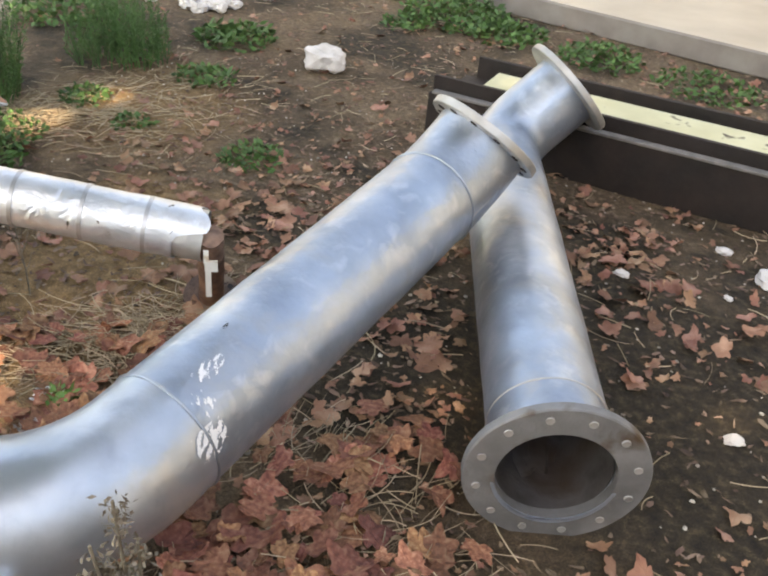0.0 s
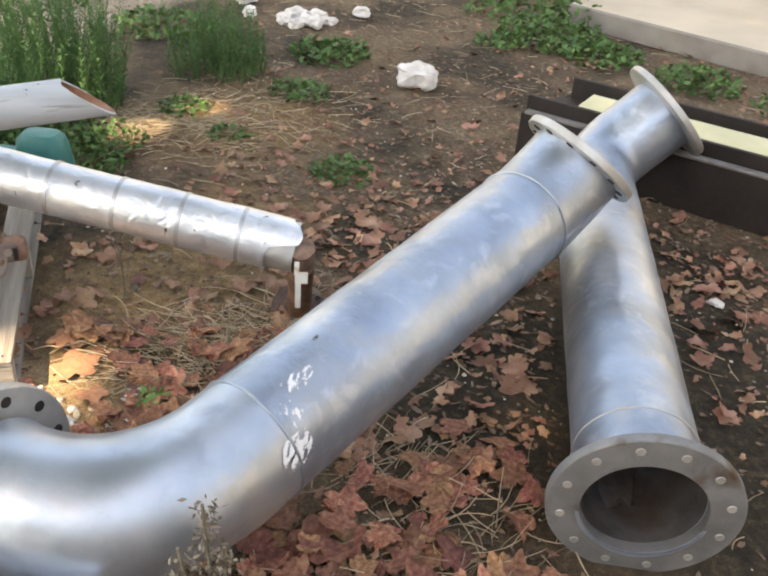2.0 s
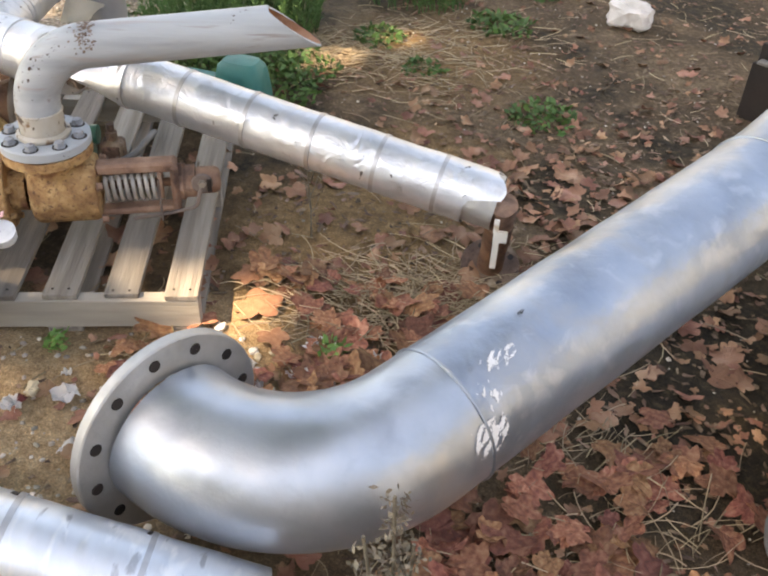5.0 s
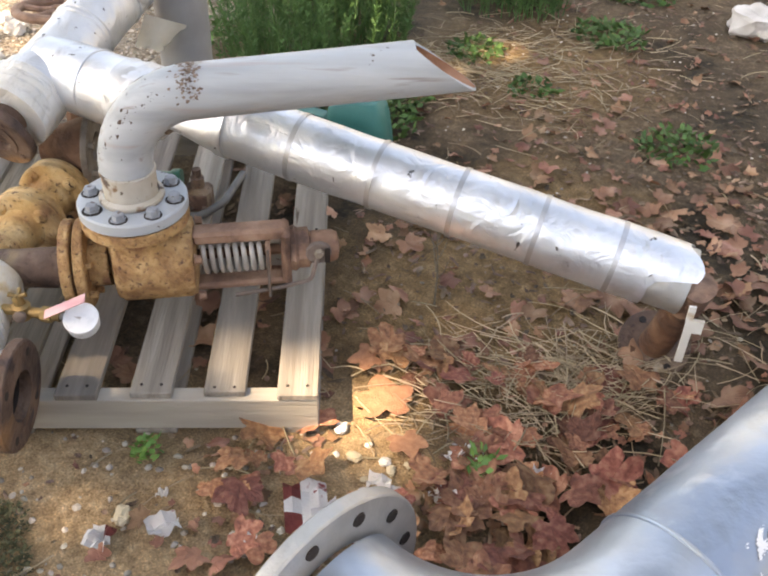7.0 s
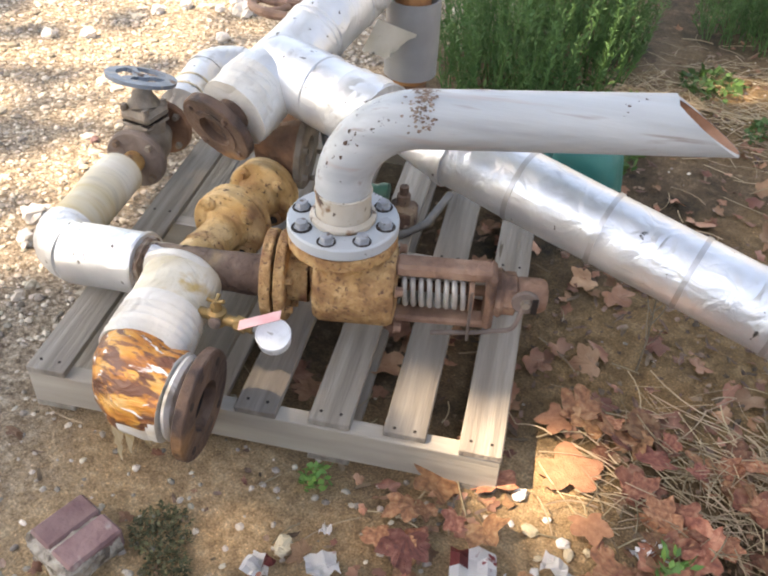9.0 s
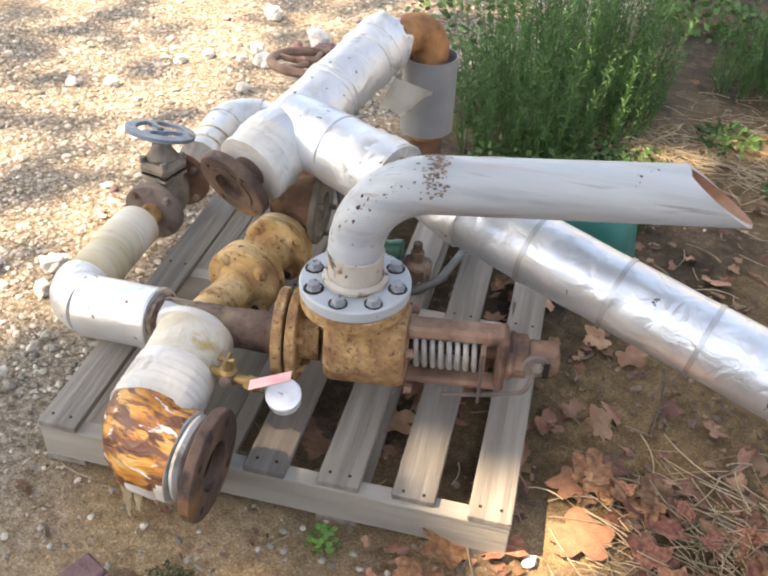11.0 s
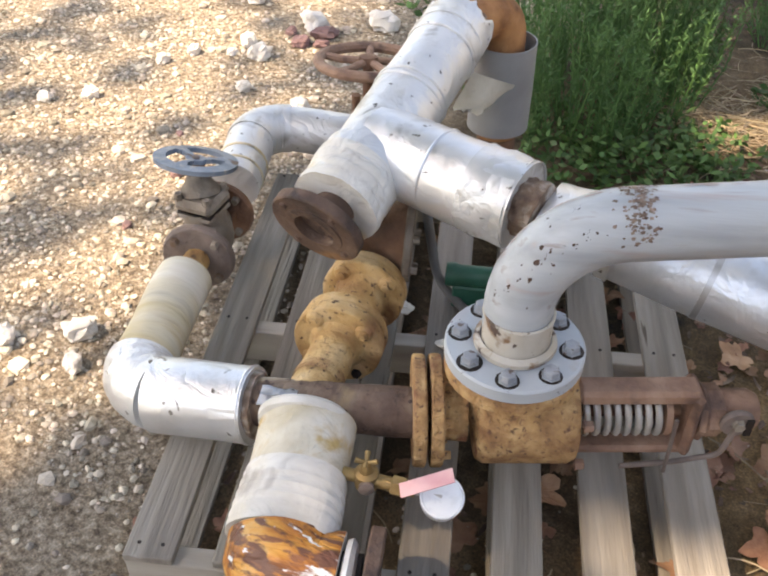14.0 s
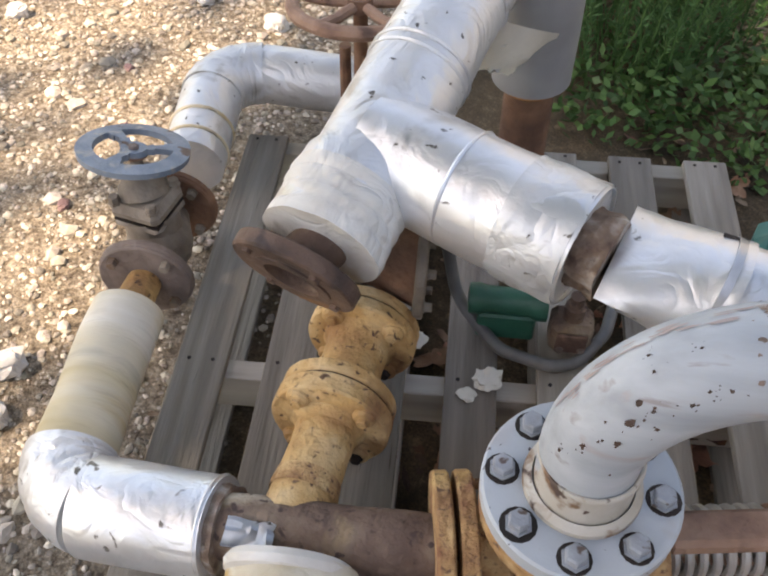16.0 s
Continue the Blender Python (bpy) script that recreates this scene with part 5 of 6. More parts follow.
# ---- pieces round the pallet ----
def build_small():
    t = thing("pipe_stub", (-0.53, 2.50, 0), "rusty flanged pipe stub leaning under the jacketed pipe's end", "pipe stub")
    foot, head = V(-0.533, 2.50, 0.02), V(-0.468, 2.325, 0.352)
    lean = (head - foot).normalized()
    part("pipe", tube(dense([foot, foot.lerp(head, 0.74)], 0.03), 0.038, 24, wall=0.004, wob=0.04), rust, t)
    part("pipe_end", tube(dense([foot.lerp(head, 0.73), head], 0.02), 0.036, 24, wob=0.12, wob_scale=30), rust_pink, t, "pinkish rusted pipe end")
    flange(t, foot + lean * 0.015, lean, 0.088, 0.034, 0.014, 0, header_m, rust)
    a_, h, v = frame_of(lean)
    for i in range(4):
        q = TWO_PI * (i + 0.3) / 4
        # dark disc on the foot flange, painting a hole's shade
        part("bolt_hole", lathe([(0.0005, 0.0001), (0.0005, 0.009), (-0.002, 0.0095)], foot + lean * 0.016 + (h * math.cos(q) + v * math.sin(q)) * 0.066, lean, 12), rust_dark, t)
    bm, loops = bmesh.new(), []
    cm = along((-1.352, 2.462, 0), (0.99, 0.13))
    for z, k in ((0.30, 1.03), (0.33, 1.03), (0.40, 0.95), (0.455, 0.86), (0.482, 0.78), (0.497, 0.60), (0.50, 0.25)):
        loop = []
        for i in range(40):
            q = TWO_PI * i / 40
            cx, cy = math.cos(q), math.sin(q)
            rib = 1.0 - (0.04 if i % 10 in (0, 1) and 0.32 < z < 0.48 else 0.0)
            loop.append(bm.verts.new(cm @ V(math.copysign(abs(cx) ** 0.55, cx) * 0.086 * k * rib, math.copysign(abs(cy) ** 0.55, cy) * 0.062 * k * rib, z)))
        loops.append(loop)
    rings(bm, loops, 40)
    bm.faces.new(loops[-1])
    bm.faces.new(list(reversed(loops[0])))
    # teal container joined to the pipe; what it really stands on is unknown
    container_ob = part("plastic_cover", bm, teal, jacket_ob, "teal green ribbed plastic container behind the pipe")
    part("cover_arm", box((-0.215, -0.030, 0.335), (-0.07, 0.045, 0.43), bevel=0.02, m=cm), teal, jacket_ob, "teal green side of the plastic container")
    # bracket added to carry the container
    part("cover_bracket", box((-0.02, -0.13, 0.40), (0.02, -0.05, 0.415), m=cm), rust_dark, jacket_ob)
    g = thing("actuator", (-1.90, 2.28, 0.121), "green actuator with grey conduit under the tee", "actuator")
    ga = V(0.88, 0.475, 0).normalized()
    part("motor", lathe([(0.0, 0.012), (0.002, 0.026), (0.02, 0.028), (0.03, 0.024), (0.105, 0.024), (0.115, 0.031), (0.135, 0.031), (0.137, 0.012)], V(-1.93, 2.245, 0.20), ga, 20, cap0=True, cap1=True), green_paint, g)
    part("motor_foot", box((-0.05, -0.022, 0.0), (0.05, 0.022, 0.06), bevel=0.004, m=along((-1.87, 2.277, 0.1215), ga)), green_paint, g)
    gm = along((-1.765, 2.318, 0.1215), ga)
    part("gearbox", box((-0.036, -0.030, 0.0), (0.036, 0.030, 0.070), bevel=0.010, m=gm), header_m, g)
    part("gearbox_cover", box((-0.026, -0.036, 0.012), (0.026, -0.030, 0.058), bevel=0.002, m=gm), rust_pink, g)
    part("gearbox_shaft", lathe([(0.0, 0.018), (0.03, 0.018), (0.032, 0.012), (0.055, 0.012)], gm @ V(0, 0, 0.068), V(0, 0, 1), 16, cap1=True), header_m, g)
    for q in (-0.018, 0.018):
        part("bolt", bolt_bm(gm @ V(q, -0.036, 0.022), gm.to_3x3() @ V(0, -1, 0), 0.006, 0.006), rust_grey, g)
    single("conduit", tube(dense(fillet([V(-2.01, 2.27, 0.36), V(-1.96, 2.26, 0.16), V(-1.85, 2.225, 0.133), V(-1.73, 2.25, 0.133), V(-1.715, 2.36, 0.133), V(-1.75, 2.50, 0.14)], 0.07, 8), 0.02), 0.011, 12), cable_m, (-1.85, 2.225, 0.121), "grey flexible conduit lying on the pallet", "conduit")


build_small()


def build_near_bits():
    # unseen timber blocks, added to hold up the pipe's raised end
    for z, turn in ((0.0, 0.3), (0.102, 0.45), (0.204, 0.35)):
        single("timber_block", box((-0.14, -0.05, z), (0.14, 0.05, z + 0.1), bevel=0.004, m=along((-1.26, 0.878, 0.002), (math.cos(1.9 + turn), math.sin(1.9 + turn)))), wood_rail, (-1.26, 0.878, z), "unseen grey timber block added to prop the jacketed pipe", "block", "timber blocks")
    t = thing("tin_can", (-0.462, 1.256, 0), "small rusty tin can with a pale rim among leaves", "can")
    o, ax = V(-0.462, 1.256, 0.034), V(0.80, 0.45, 0.30).normalized()
    part("shell", lathe([(-0.030, 0.001), (-0.030, 0.026), (-0.026, 0.030), (0.028, 0.030)], o, ax, 26), rust, t)
    part("rim", lathe([(0.024, 0.030), (0.024, 0.034), (0.034, 0.034), (0.034, 0.027), (0.024, 0.027)], o, ax, 26), steel_dull, t, "pale metal rim")


build_near_bits()


# ---- litter, plants and stones ----
rng = random.Random(7)
TAU = 2 * math.pi


def raw(name, verts, faces, material, smooth=False):
    me = bpy.data.meshes.new(name)
    me.from_pydata(verts, [], faces)
    me.materials.append(material)
    if smooth:
        me.shade_smooth()
    return me


def leaf_shape(seed):
    """Outline and faces of one lobed plane-tree leaf, about 1 across, curled."""
    r_ = random.Random(seed)
    pts = []
    lobes = [(90, 1.0), (38, 0.92), (142, 0.92), (-18, 0.62), (198, 0.62)]
    lobes = sorted((a + r_.uniform(-6, 6), q * r_.uniform(0.85, 1.1)) for a, q in lobes)
    for i, (a, q) in enumerate(lobes):
        pts += [(a - 18, q * r_.uniform(0.72, 0.84)), (a - 9, q * r_.uniform(0.82, 0.95)), (a, q), (a + 9, q * r_.uniform(0.82, 0.95)), (a + 18, q * r_.uniform(0.72, 0.84))]
        if i < 4:
            b = lobes[i + 1][0]
            pts.append(((a + b) / 2, 0.66 * r_.uniform(0.85, 1.08)))
    pts += [(235, 0.34), (270, 0.10), (305, 0.34)]
    pts.sort()
    c1, c2, ph, fold = r_.uniform(0.10, 0.42), r_.uniform(-0.25, 0.3), r_.uniform(0, TAU), r_.uniform(-0.15, 0.35)

    def up(x, y):
        rr = math.hypot(x, y)
        return c1 * rr * rr * math.cos(2 * math.atan2(y, x) + ph) + c2 * rr * rr + fold * abs(x) * 0.6 + 0.16 * rr * noise.noise((x * 2.6, y * 2.6, seed * 3.1))

    verts = [(0, 0, 0)]
    n_ = len(pts)
    for k in (0.5, 1.0):
        for a, q in pts:
            x, y = q * k * math.cos(radians(a)) * 0.5, q * k * math.sin(radians(a)) * 0.5
            verts.append((x, y, up(x * 2, y * 2) * 0.5))
    faces = []
    for i in range(n_):
        j = (i + 1) % n_
        faces += [(0, 1 + i, 1 + j), (1 + i, 1 + n_ + i, 1 + n_ + j, 1 + j)]
    return verts, faces


LEAVES = [leaf_shape(i) for i in range(10)]
HEAPS = [(-0.72, 1.76, 0.16, 1.5), (-0.52, 2.02, 0.16, 1.2), (-1.13, 1.58, 0.09, 1.0), (0.05, 1.50, 0.30, 1.7), (-0.15, 1.42, 0.25, 1.5), (0.35, 1.85, 0.35, 0.8), (0.95, 1.75, 0.40, 0.45), (0.12, 1.95, 0.22, 0.8), (-1.02, 2.02, 0.16, 0.8), (-0.85, 1.92, 0.2, 1.5), (-1.13, 1.70, 0.13, 1.3),
         (-0.62, 2.2, 0.2, 1.0), (0.75, 3.2, 0.22, 1.9), (1.0, 2.85, 0.35, 0.5), (-0.2, 2.75, 0.35, 1.4), (-0.6, 3.1, 0.5, 0.8), (0.0, 3.4, 0.4, 1.0), (-1.3, 3.4, 0.4, 0.35), (-0.5, 4.4, 0.7, 0.30), (0.6, 5.5, 0.6, 0.35), (-1.15, 2.45, 0.25, 0.35), (-1.6, 2.0, 0.4, 0.55), (1.6, 5.6, 0.5, 0.5)]


def heap(x, y):
    return sum(w * math.exp(-((x - a) ** 2 + (y - b) ** 2) / (2 * q * q)) for a, b, q, w in HEAPS)


def clear(x, y):
    """False where the dirt lies bare or a pipe rests on it."""
    d1 = abs((x - 0.4) - (y - 2.6) * -0.12)
    if d1 < 0.12 and 1.75 < y < 3.6:
        return False
    if math.hypot(x + 1.03, y - 1.99) < 0.12 or math.hypot(x + 0.98, y - 1.83) < 0.10:
        return False
    return math.hypot(x + 1.03, y - 1.68) > 0.07


def scatter(n, x0, x1, y0, y1, f, most):
    out = []
    while len(out) < n:
        x, y = rng.uniform(x0, x1), rng.uniform(y0, y1)
        if rng.random() * most < f(x, y) and clear(x, y):
            out.append((x, y))
    return out


def add_leaves():
    spots = scatter(1250, -2.2, 2.2, 0.9, 6.2, heap, 3.4)
    near = sorted(spots, key=lambda p_: -heap(*p_) * (1.0 if p_[1] < 2.4 else 0.2))[:290]
    chosen = set(near)
    meshes = [raw("leaf", v_, f_, leaf_m) for v_, f_ in LEAVES]
    for x, y in near:
        ob = new("leaf", rng.choice(meshes))
        size = rng.uniform(0.075, 0.175)
        ob.matrix_world = Matrix.LocRotScale((x, y, height(x, y) + 0.012 + rng.random() * 0.025), Euler((rng.uniform(-0.32, 0.32), rng.uniform(-0.32, 0.32), rng.uniform(0, TAU))), (size, size * rng.uniform(0.75, 1.0), size * rng.uniform(0.6, 1.4)))
        tagged(ob, "curled reddish-brown fallen plane-tree leaf on dirt", "leaf", "fallen leaves")
    for x, y, size, turn in ((-1.015, 1.99, 0.20, 0.6), (-1.115, 2.115, 0.12, 2.2), (-0.935, 1.925, 0.13, 4.0)):
        ob = new("leaf", raw("leaf", *LEAVES[int(turn) % 10], tan_leaf_m))
        ob.matrix_world = Matrix.LocRotScale((x, y, height(x, y) + 0.022), Euler((0.06, -0.05, turn)), (size, size, size * 0.3))
        tagged(ob, "large flat tan fallen plane-tree leaf on dirt", "leaf", "fallen leaves")
    verts, faces = [], []

    def put(x, y, size, z, tilt):
        v_, f_ = rng.choice(LEAVES)
        m = Matrix.LocRotScale((x, y, height(x, y) + z), Euler((rng.uniform(-tilt, tilt), rng.uniform(-tilt, tilt), rng.uniform(0, TAU))), (size, size * rng.uniform(0.7, 1), size))
        k = len(verts)
        verts.extend(tuple(m @ Vector(q)) for q in v_)
        faces.extend(tuple(i + k for i in f) for f in f_)

    for x, y in spots:
        if (x, y) not in chosen:
            put(x, y, rng.uniform(0.05, 0.14) * (1 if y < 3.2 else 0.72), 0.006 + rng.random() * 0.014, 0.5)
    for x, y in scatter(2000, -2.2, 2.5, 0.9, 6.8, lambda a, b: (0.10 if a > 0.25 and 1.8 < b < 2.9 else 0.25) + heap(a, b) if a > -1.9 or b < 1.6 else 0.05, 3.6):
        put(x, y, rng.uniform(0.02, 0.06), 0.003 + rng.random() * 0.008, 0.5)
    tagged(new("leaf_litter", raw("leaf_litter", verts, faces, leaf_stuff_m)), "scattered brown dead leaves and leaf scraps on dirt", "leaf litter", kind="stuff")


def add_crumbs():
    """Twig ends, bark scraps and straw all over the dirt."""
    verts, faces = [], []
    for x, y in scatter(9000, -2.4, 2.6, 0.8, 7.0, lambda a, b: (0.35 + 0.5 * noise.noise((a * 1.7, b * 1.7, 4.0)) + 0.4 * min(1, heap(a, b))) * ((0.5 if a > 0.3 and 1.7 < b < 3.0 else 1 if a > -1.1 else 0.22 if b < 1.9 else 0.8) if a > -2.0 else 0.08), 1.2):
        L, w, q = 0.006 + 0.024 * rng.random() ** 1.8, rng.uniform(0.003, 0.010), rng.uniform(0, TAU)
        z = height(x, y) + 0.003
        c, s_ = math.cos(q), math.sin(q)
        k = len(verts)
        for i in range(6):
            f, u = TAU * i / 6, rng.uniform(0.55, 1.15)
            a, b = L * u * math.cos(f), w * u * math.sin(f)
            verts.append((x + a * c - b * s_, y + a * s_ + b * c, z + rng.uniform(0, 0.007)))
        verts.append((x, y, z + rng.uniform(0.001, 0.006)))
        faces.extend((k + 6, k + i, k + (i + 1) % 6) for i in range(6))
    tagged(new("bark_scraps", raw("bark_scraps", verts, faces, scrap_m)), "small bark and leaf scraps on the dirt", "debris", kind="stuff")
    verts, faces = [], []

    def stalk(x, y, L, q, w, lift=0.0, bend=0.3):
        k = len(verts)
        n_ = 4
        for i in range(n_ + 1):
            f = i / n_
            qq = q + bend * f
            px, py = x + math.cos(qq) * L * f, y + math.sin(qq) * L * f
            z = height(px, py) + 0.006 + lift * f * (1 - 0.3 * f)
            ox, oy = -math.sin(qq) * w, math.cos(qq) * w
            verts.extend([(px + ox, py + oy, z), (px - ox, py - oy, z), (px, py, z + w * 1.6)])
        for i in range(n_):
            a = k + 3 * i
            for u, v_ in ((0, 2), (2, 1)):
                faces.append((a + u, a + v_, a + 3 + v_, a + 3 + u))

    for cx, cy, sp, n_, ll, qm in ((-0.64, 2.30, 0.06, 120, 0.16, 0.5), (-0.78, 2.17, 0.12, 60, 0.17, 0.2), (-0.55, 2.55, 0.15, 40, 0.2, 0.9), (-0.70, 2.12, 0.05, 40, 0.13, -0.7), (-0.95, 2.12, 0.10, 40, 0.12, 0.3), (0.05, 1.62, 0.14, 30, 0.13, 1.0), (0.22, 1.75, 0.12, 25, 0.16, 1.0), (-0.3, 1.3, 0.12, 40, 0.12, 1.2), (-1.73, 3.65, 0.10, 190, 0.15, 0.5), (-1.42, 3.80, 0.14, 50, 0.15, 0.4), (-1.20, 3.70, 0.16, 40, 0.15, 0.3), (-1.55, 4.05, 0.16, 50, 0.15, 0.7), (-1.2, 4.2, 0.25, 60, 0.13, 0.4), (0.3, 1.4, 0.15, 20, 0.16, 2.0), (-0.1, 1.95, 0.1, 40, 0.12, 1.1)):
        for _ in range(int(n_ * 1.9)):
            stalk(rng.gauss(cx, sp), rng.gauss(cy, sp), ll * rng.uniform(0.4, 1.1), rng.gauss(qm, 0.7) + rng.choice((0, math.pi)), rng.uniform(0.0006, 0.0017), rng.uniform(0, 0.05), rng.uniform(-0.5, 0.5))
    for x, y in scatter(650, -1.9, 2.2, 1.0, 6.5, lambda a, b: 1.0, 1.0):
        stalk(x, y, rng.uniform(0.04, 0.15), rng.uniform(0, TAU), rng.uniform(0.001, 0.002), rng.uniform(0, 0.02), rng.uniform(-0.6, 0.6))
    tagged(new("dry_straw", raw("dry_straw", verts, faces, straw_m)), "dry straw stalks and twigs lying on the dirt", "straw", kind="stuff")


def add_pebbles():
    bm = bmesh.new()
    bmesh.ops.create_icosphere(bm, subdivisions=1, radius=1)
    tv = [v_.co.copy() for v_ in bm.verts]
    tf = [tuple(v_.index for v_ in f.verts) for f in bm.faces]
    bm.free()
    verts, faces = [], []

    def pebble(x, y, r):
        k = len(verts)
        sx, sy, sz, q = r * rng.uniform(0.7, 1.3), r * rng.uniform(0.7, 1.3), r * rng.uniform(0.4, 0.8), rng.uniform(0, TAU)
        c, s_, z = math.cos(q), math.sin(q), height(x, y) + r * 0.15
        for v_ in tv:
            j = rng.uniform(0.78, 1.15)
            a, b = v_.x * sx * j, v_.y * sy * j
            verts.append((x + a * c - b * s_, y + a * s_ + b * c, z + v_.z * sz * j))
        faces.extend(tuple(i + k for i in f) for f in tf)

    for x, y in scatter(21000, -4.6, -1.95, 1.45, 5.2, lambda a, b: (1.6 if b < 3.2 else 0.7) * min(1.0, max(0.0, (max(-0.871 * a - 0.491 * b - 1.03, -2.55 - a) + 0.15 * noise.noise((a * 2, b * 2, 0))) * 8)), 1.6):
        pebble(x, y, rng.choice((0.003, 0.003, 0.004, 0.005, 0.006, 0.009)) * rng.uniform(0.8, 1.3))
    for x, y in scatter(900, -4.4, -2.15, 1.4, 5.2, lambda a, b: (1 if b < 3.6 else 0.6) if max(-0.871 * a - 0.491 * b - 1.06, -2.6 - a) > 0 else 0, 1):
        pebble(x, y, 0.008 + 0.017 * rng.random() ** 3)
    for x, y in scatter(700, -2.3, 0.2, 0.9, 1.9, lambda a, b: 1 if a < -0.9 else 0.3, 1):
        pebble(x, y, rng.uniform(0.003, 0.010))
    for x, y in scatter(500, -1.6, 1.8, 1.8, 5.0, lambda a, b: 1, 1):
        pebble(x, y, rng.uniform(0.003, 0.008))
    tagged(new("gravel", raw("gravel", verts, faces, pebble_m)), "pale tan gravel and small pebbles", "gravel", kind="stuff")


def stone(name, x, y, size, flat, seed, material, label, group=""):
    bm = bmesh.new()
    bmesh.ops.create_icosphere(bm, subdivisions=3, radius=1)
    for v_ in bm.verts:
        q = v_.co.normalized()
        q = V(*(math.copysign(abs(c_) ** 0.6, c_) for c_ in q)).normalized() * 1.0
        f = 1 + 0.42 * noise.noise(q * 1.9 + V(seed, 0, 0)) + 0.16 * noise.noise(q * 4 + V(0, seed, 0)) + 0.06 * noise.noise(q * 11 + V(0, 0, seed))
        v_.co = V(q.x * f * size, q.y * f * size * 0.75, q.z * f * size * flat)
    bmesh.ops.rotate(bm, verts=bm.verts, cent=(0, 0, 0), matrix=Matrix.Rotation(seed * 1.7, 3, "Z"))
    low = min(v_.co.z for v_ in bm.verts)
    bmesh.ops.translate(bm, verts=bm.verts, vec=(x, y, height(x, y) - low * 0.72))
    return single(name, bm, material, (x, y, height(x, y)), label, "rock", group, sharp=18)


def add_stones():
    stone("rock", -0.655, 4.76, 0.125, 0.55, 3.4, stone_m, "rough white limestone rock on bare dirt")
    for i, (x, y, q) in enumerate(((-1.70, 5.55, 0.06), (-1.60, 5.50, 0.055), (-1.50, 5.58, 0.06), (-1.66, 5.68, 0.085), (-1.53, 5.72, 0.075), (-1.43, 5.70, 0.05), (-1.74, 5.66, 0.05), (-1.57, 5.60, 0.06), (-1.30, 5.96, 0.06), (-1.96, 5.62, 0.06), (-2.1, 5.9, 0.08), (-2.15, 6.4, 0.1))):
        stone("rock", x, y, q, 0.6, 5.0 + i, stone_m, "white limestone rock in a loose pile", "rock pile")
    for i, (x, y, q) in enumerate(((-3.426, 3.17, 0.040), (-3.314, 3.115, 0.045), (-3.316, 3.43, 0.060), (-3.588, 2.88, 0.030), (-2.951, 2.915, 0.035), (-3.43, 3.08, 0.022), (-3.70, 2.44, 0.03), (-3.55, 3.0, 0.03), (-3.1, 3.6, 0.06), (-2.95, 3.65, 0.05), (-3.6, 2.55, 0.03), (-2.75, 1.62, 0.035), (-2.62, 1.74, 0.04), (-2.55, 1.66, 0.03), (-3.2, 2.9, 0.03), (-3.7, 3.5, 0.05))):
        stone("stone", x, y, q, 0.7, 20.0 + i, stone_m, "pale loose stone lying on the gravel", "stones on the gravel")
    for x, y, q, sd in ((-3.265, 3.29, 0.045, 51), (-3.24, 3.40, 0.055, 52), (-3.36, 3.34, 0.03, 53), (-3.20, 3.33, 0.03, 54), (-2.88, 2.10, 0.018, 55), (-2.96, 2.36, 0.02, 56), (-3.15, 2.55, 0.016, 57)):
        stone("brick_chip", x, y, q, 0.45, float(sd), brick_m, "reddish-brown broken brick chip on the gravel", "brick chips")
    stone("stone", -1.337, 1.484, 0.024, 0.6, 40.0, tan_stone, "yellowish tan stone on dirt")
    for i, (x, y, q) in enumerate(((-1.011, 1.838, 0.017), (-1.075, 1.895, 0.018), (-0.947, 1.858, 0.014), (-0.925, 1.845, 0.013), (-0.895, 1.80, 0.016), (-0.951, 1.767, 0.012), (-0.965, 1.80, 0.009), (-1.05, 1.83, 0.008), (-1.00, 1.885, 0.009), (-0.90, 1.875, 0.010))):
        stone("stone", x, y, q, 0.55, 61.0 + i, tan_stone if i % 3 == 0 else stone_m, "small pale stone on sandy dirt", "small stones on the dirt")
    for x, y, q in ((0.796, 3.04, 0.026), (1.208, 3.34, 0.032), (1.33, 3.16, 0.055), (1.165, 3.0, 0.018), (1.04, 2.23, 0.030), (0.19, 2.44, 0.010)):
        stone("stone", x, y, q, 0.4, x * 9, stone_m, "whitish chip of stone among leaves", "white chips")


def scrap(x, y, w, h, q, label, material, printed=()):
    bm = bmesh.new()
    n_ = 5
    grid = [[bm.verts.new((w * (i / n_ - 0.5) + 0.006 * noise.noise((i, j, x)), h * (j / n_ - 0.5) + 0.006 * noise.noise((j, i, y)), 0.012 + 0.03 * noise.noise((i * 0.6 + x * 9, j * 0.6, y * 7)))) for i in range(n_ + 1)] for j in range(n_ + 1)]
    for j in range(n_):
        for i in range(n_):
            fc = bm.faces.new((grid[j][i], grid[j][i + 1], grid[j + 1][i + 1], grid[j + 1][i]))
            fc.material_index = 1 if (i, j) in printed else 0
    bmesh.ops.solidify(bm, geom=bm.faces, thickness=0.0015)
    bmesh.ops.transform(bm, matrix=Matrix.Translation((x, y, height(x, y) + 0.006)) @ Matrix.Rotation(q, 4, "Z"), verts=bm.verts)
    ob = single("litter_scrap", bm, material, (x, y, height(x, y)), label, "litter", "litter scraps")
    if printed:
        ob.data.materials.append(print_red)


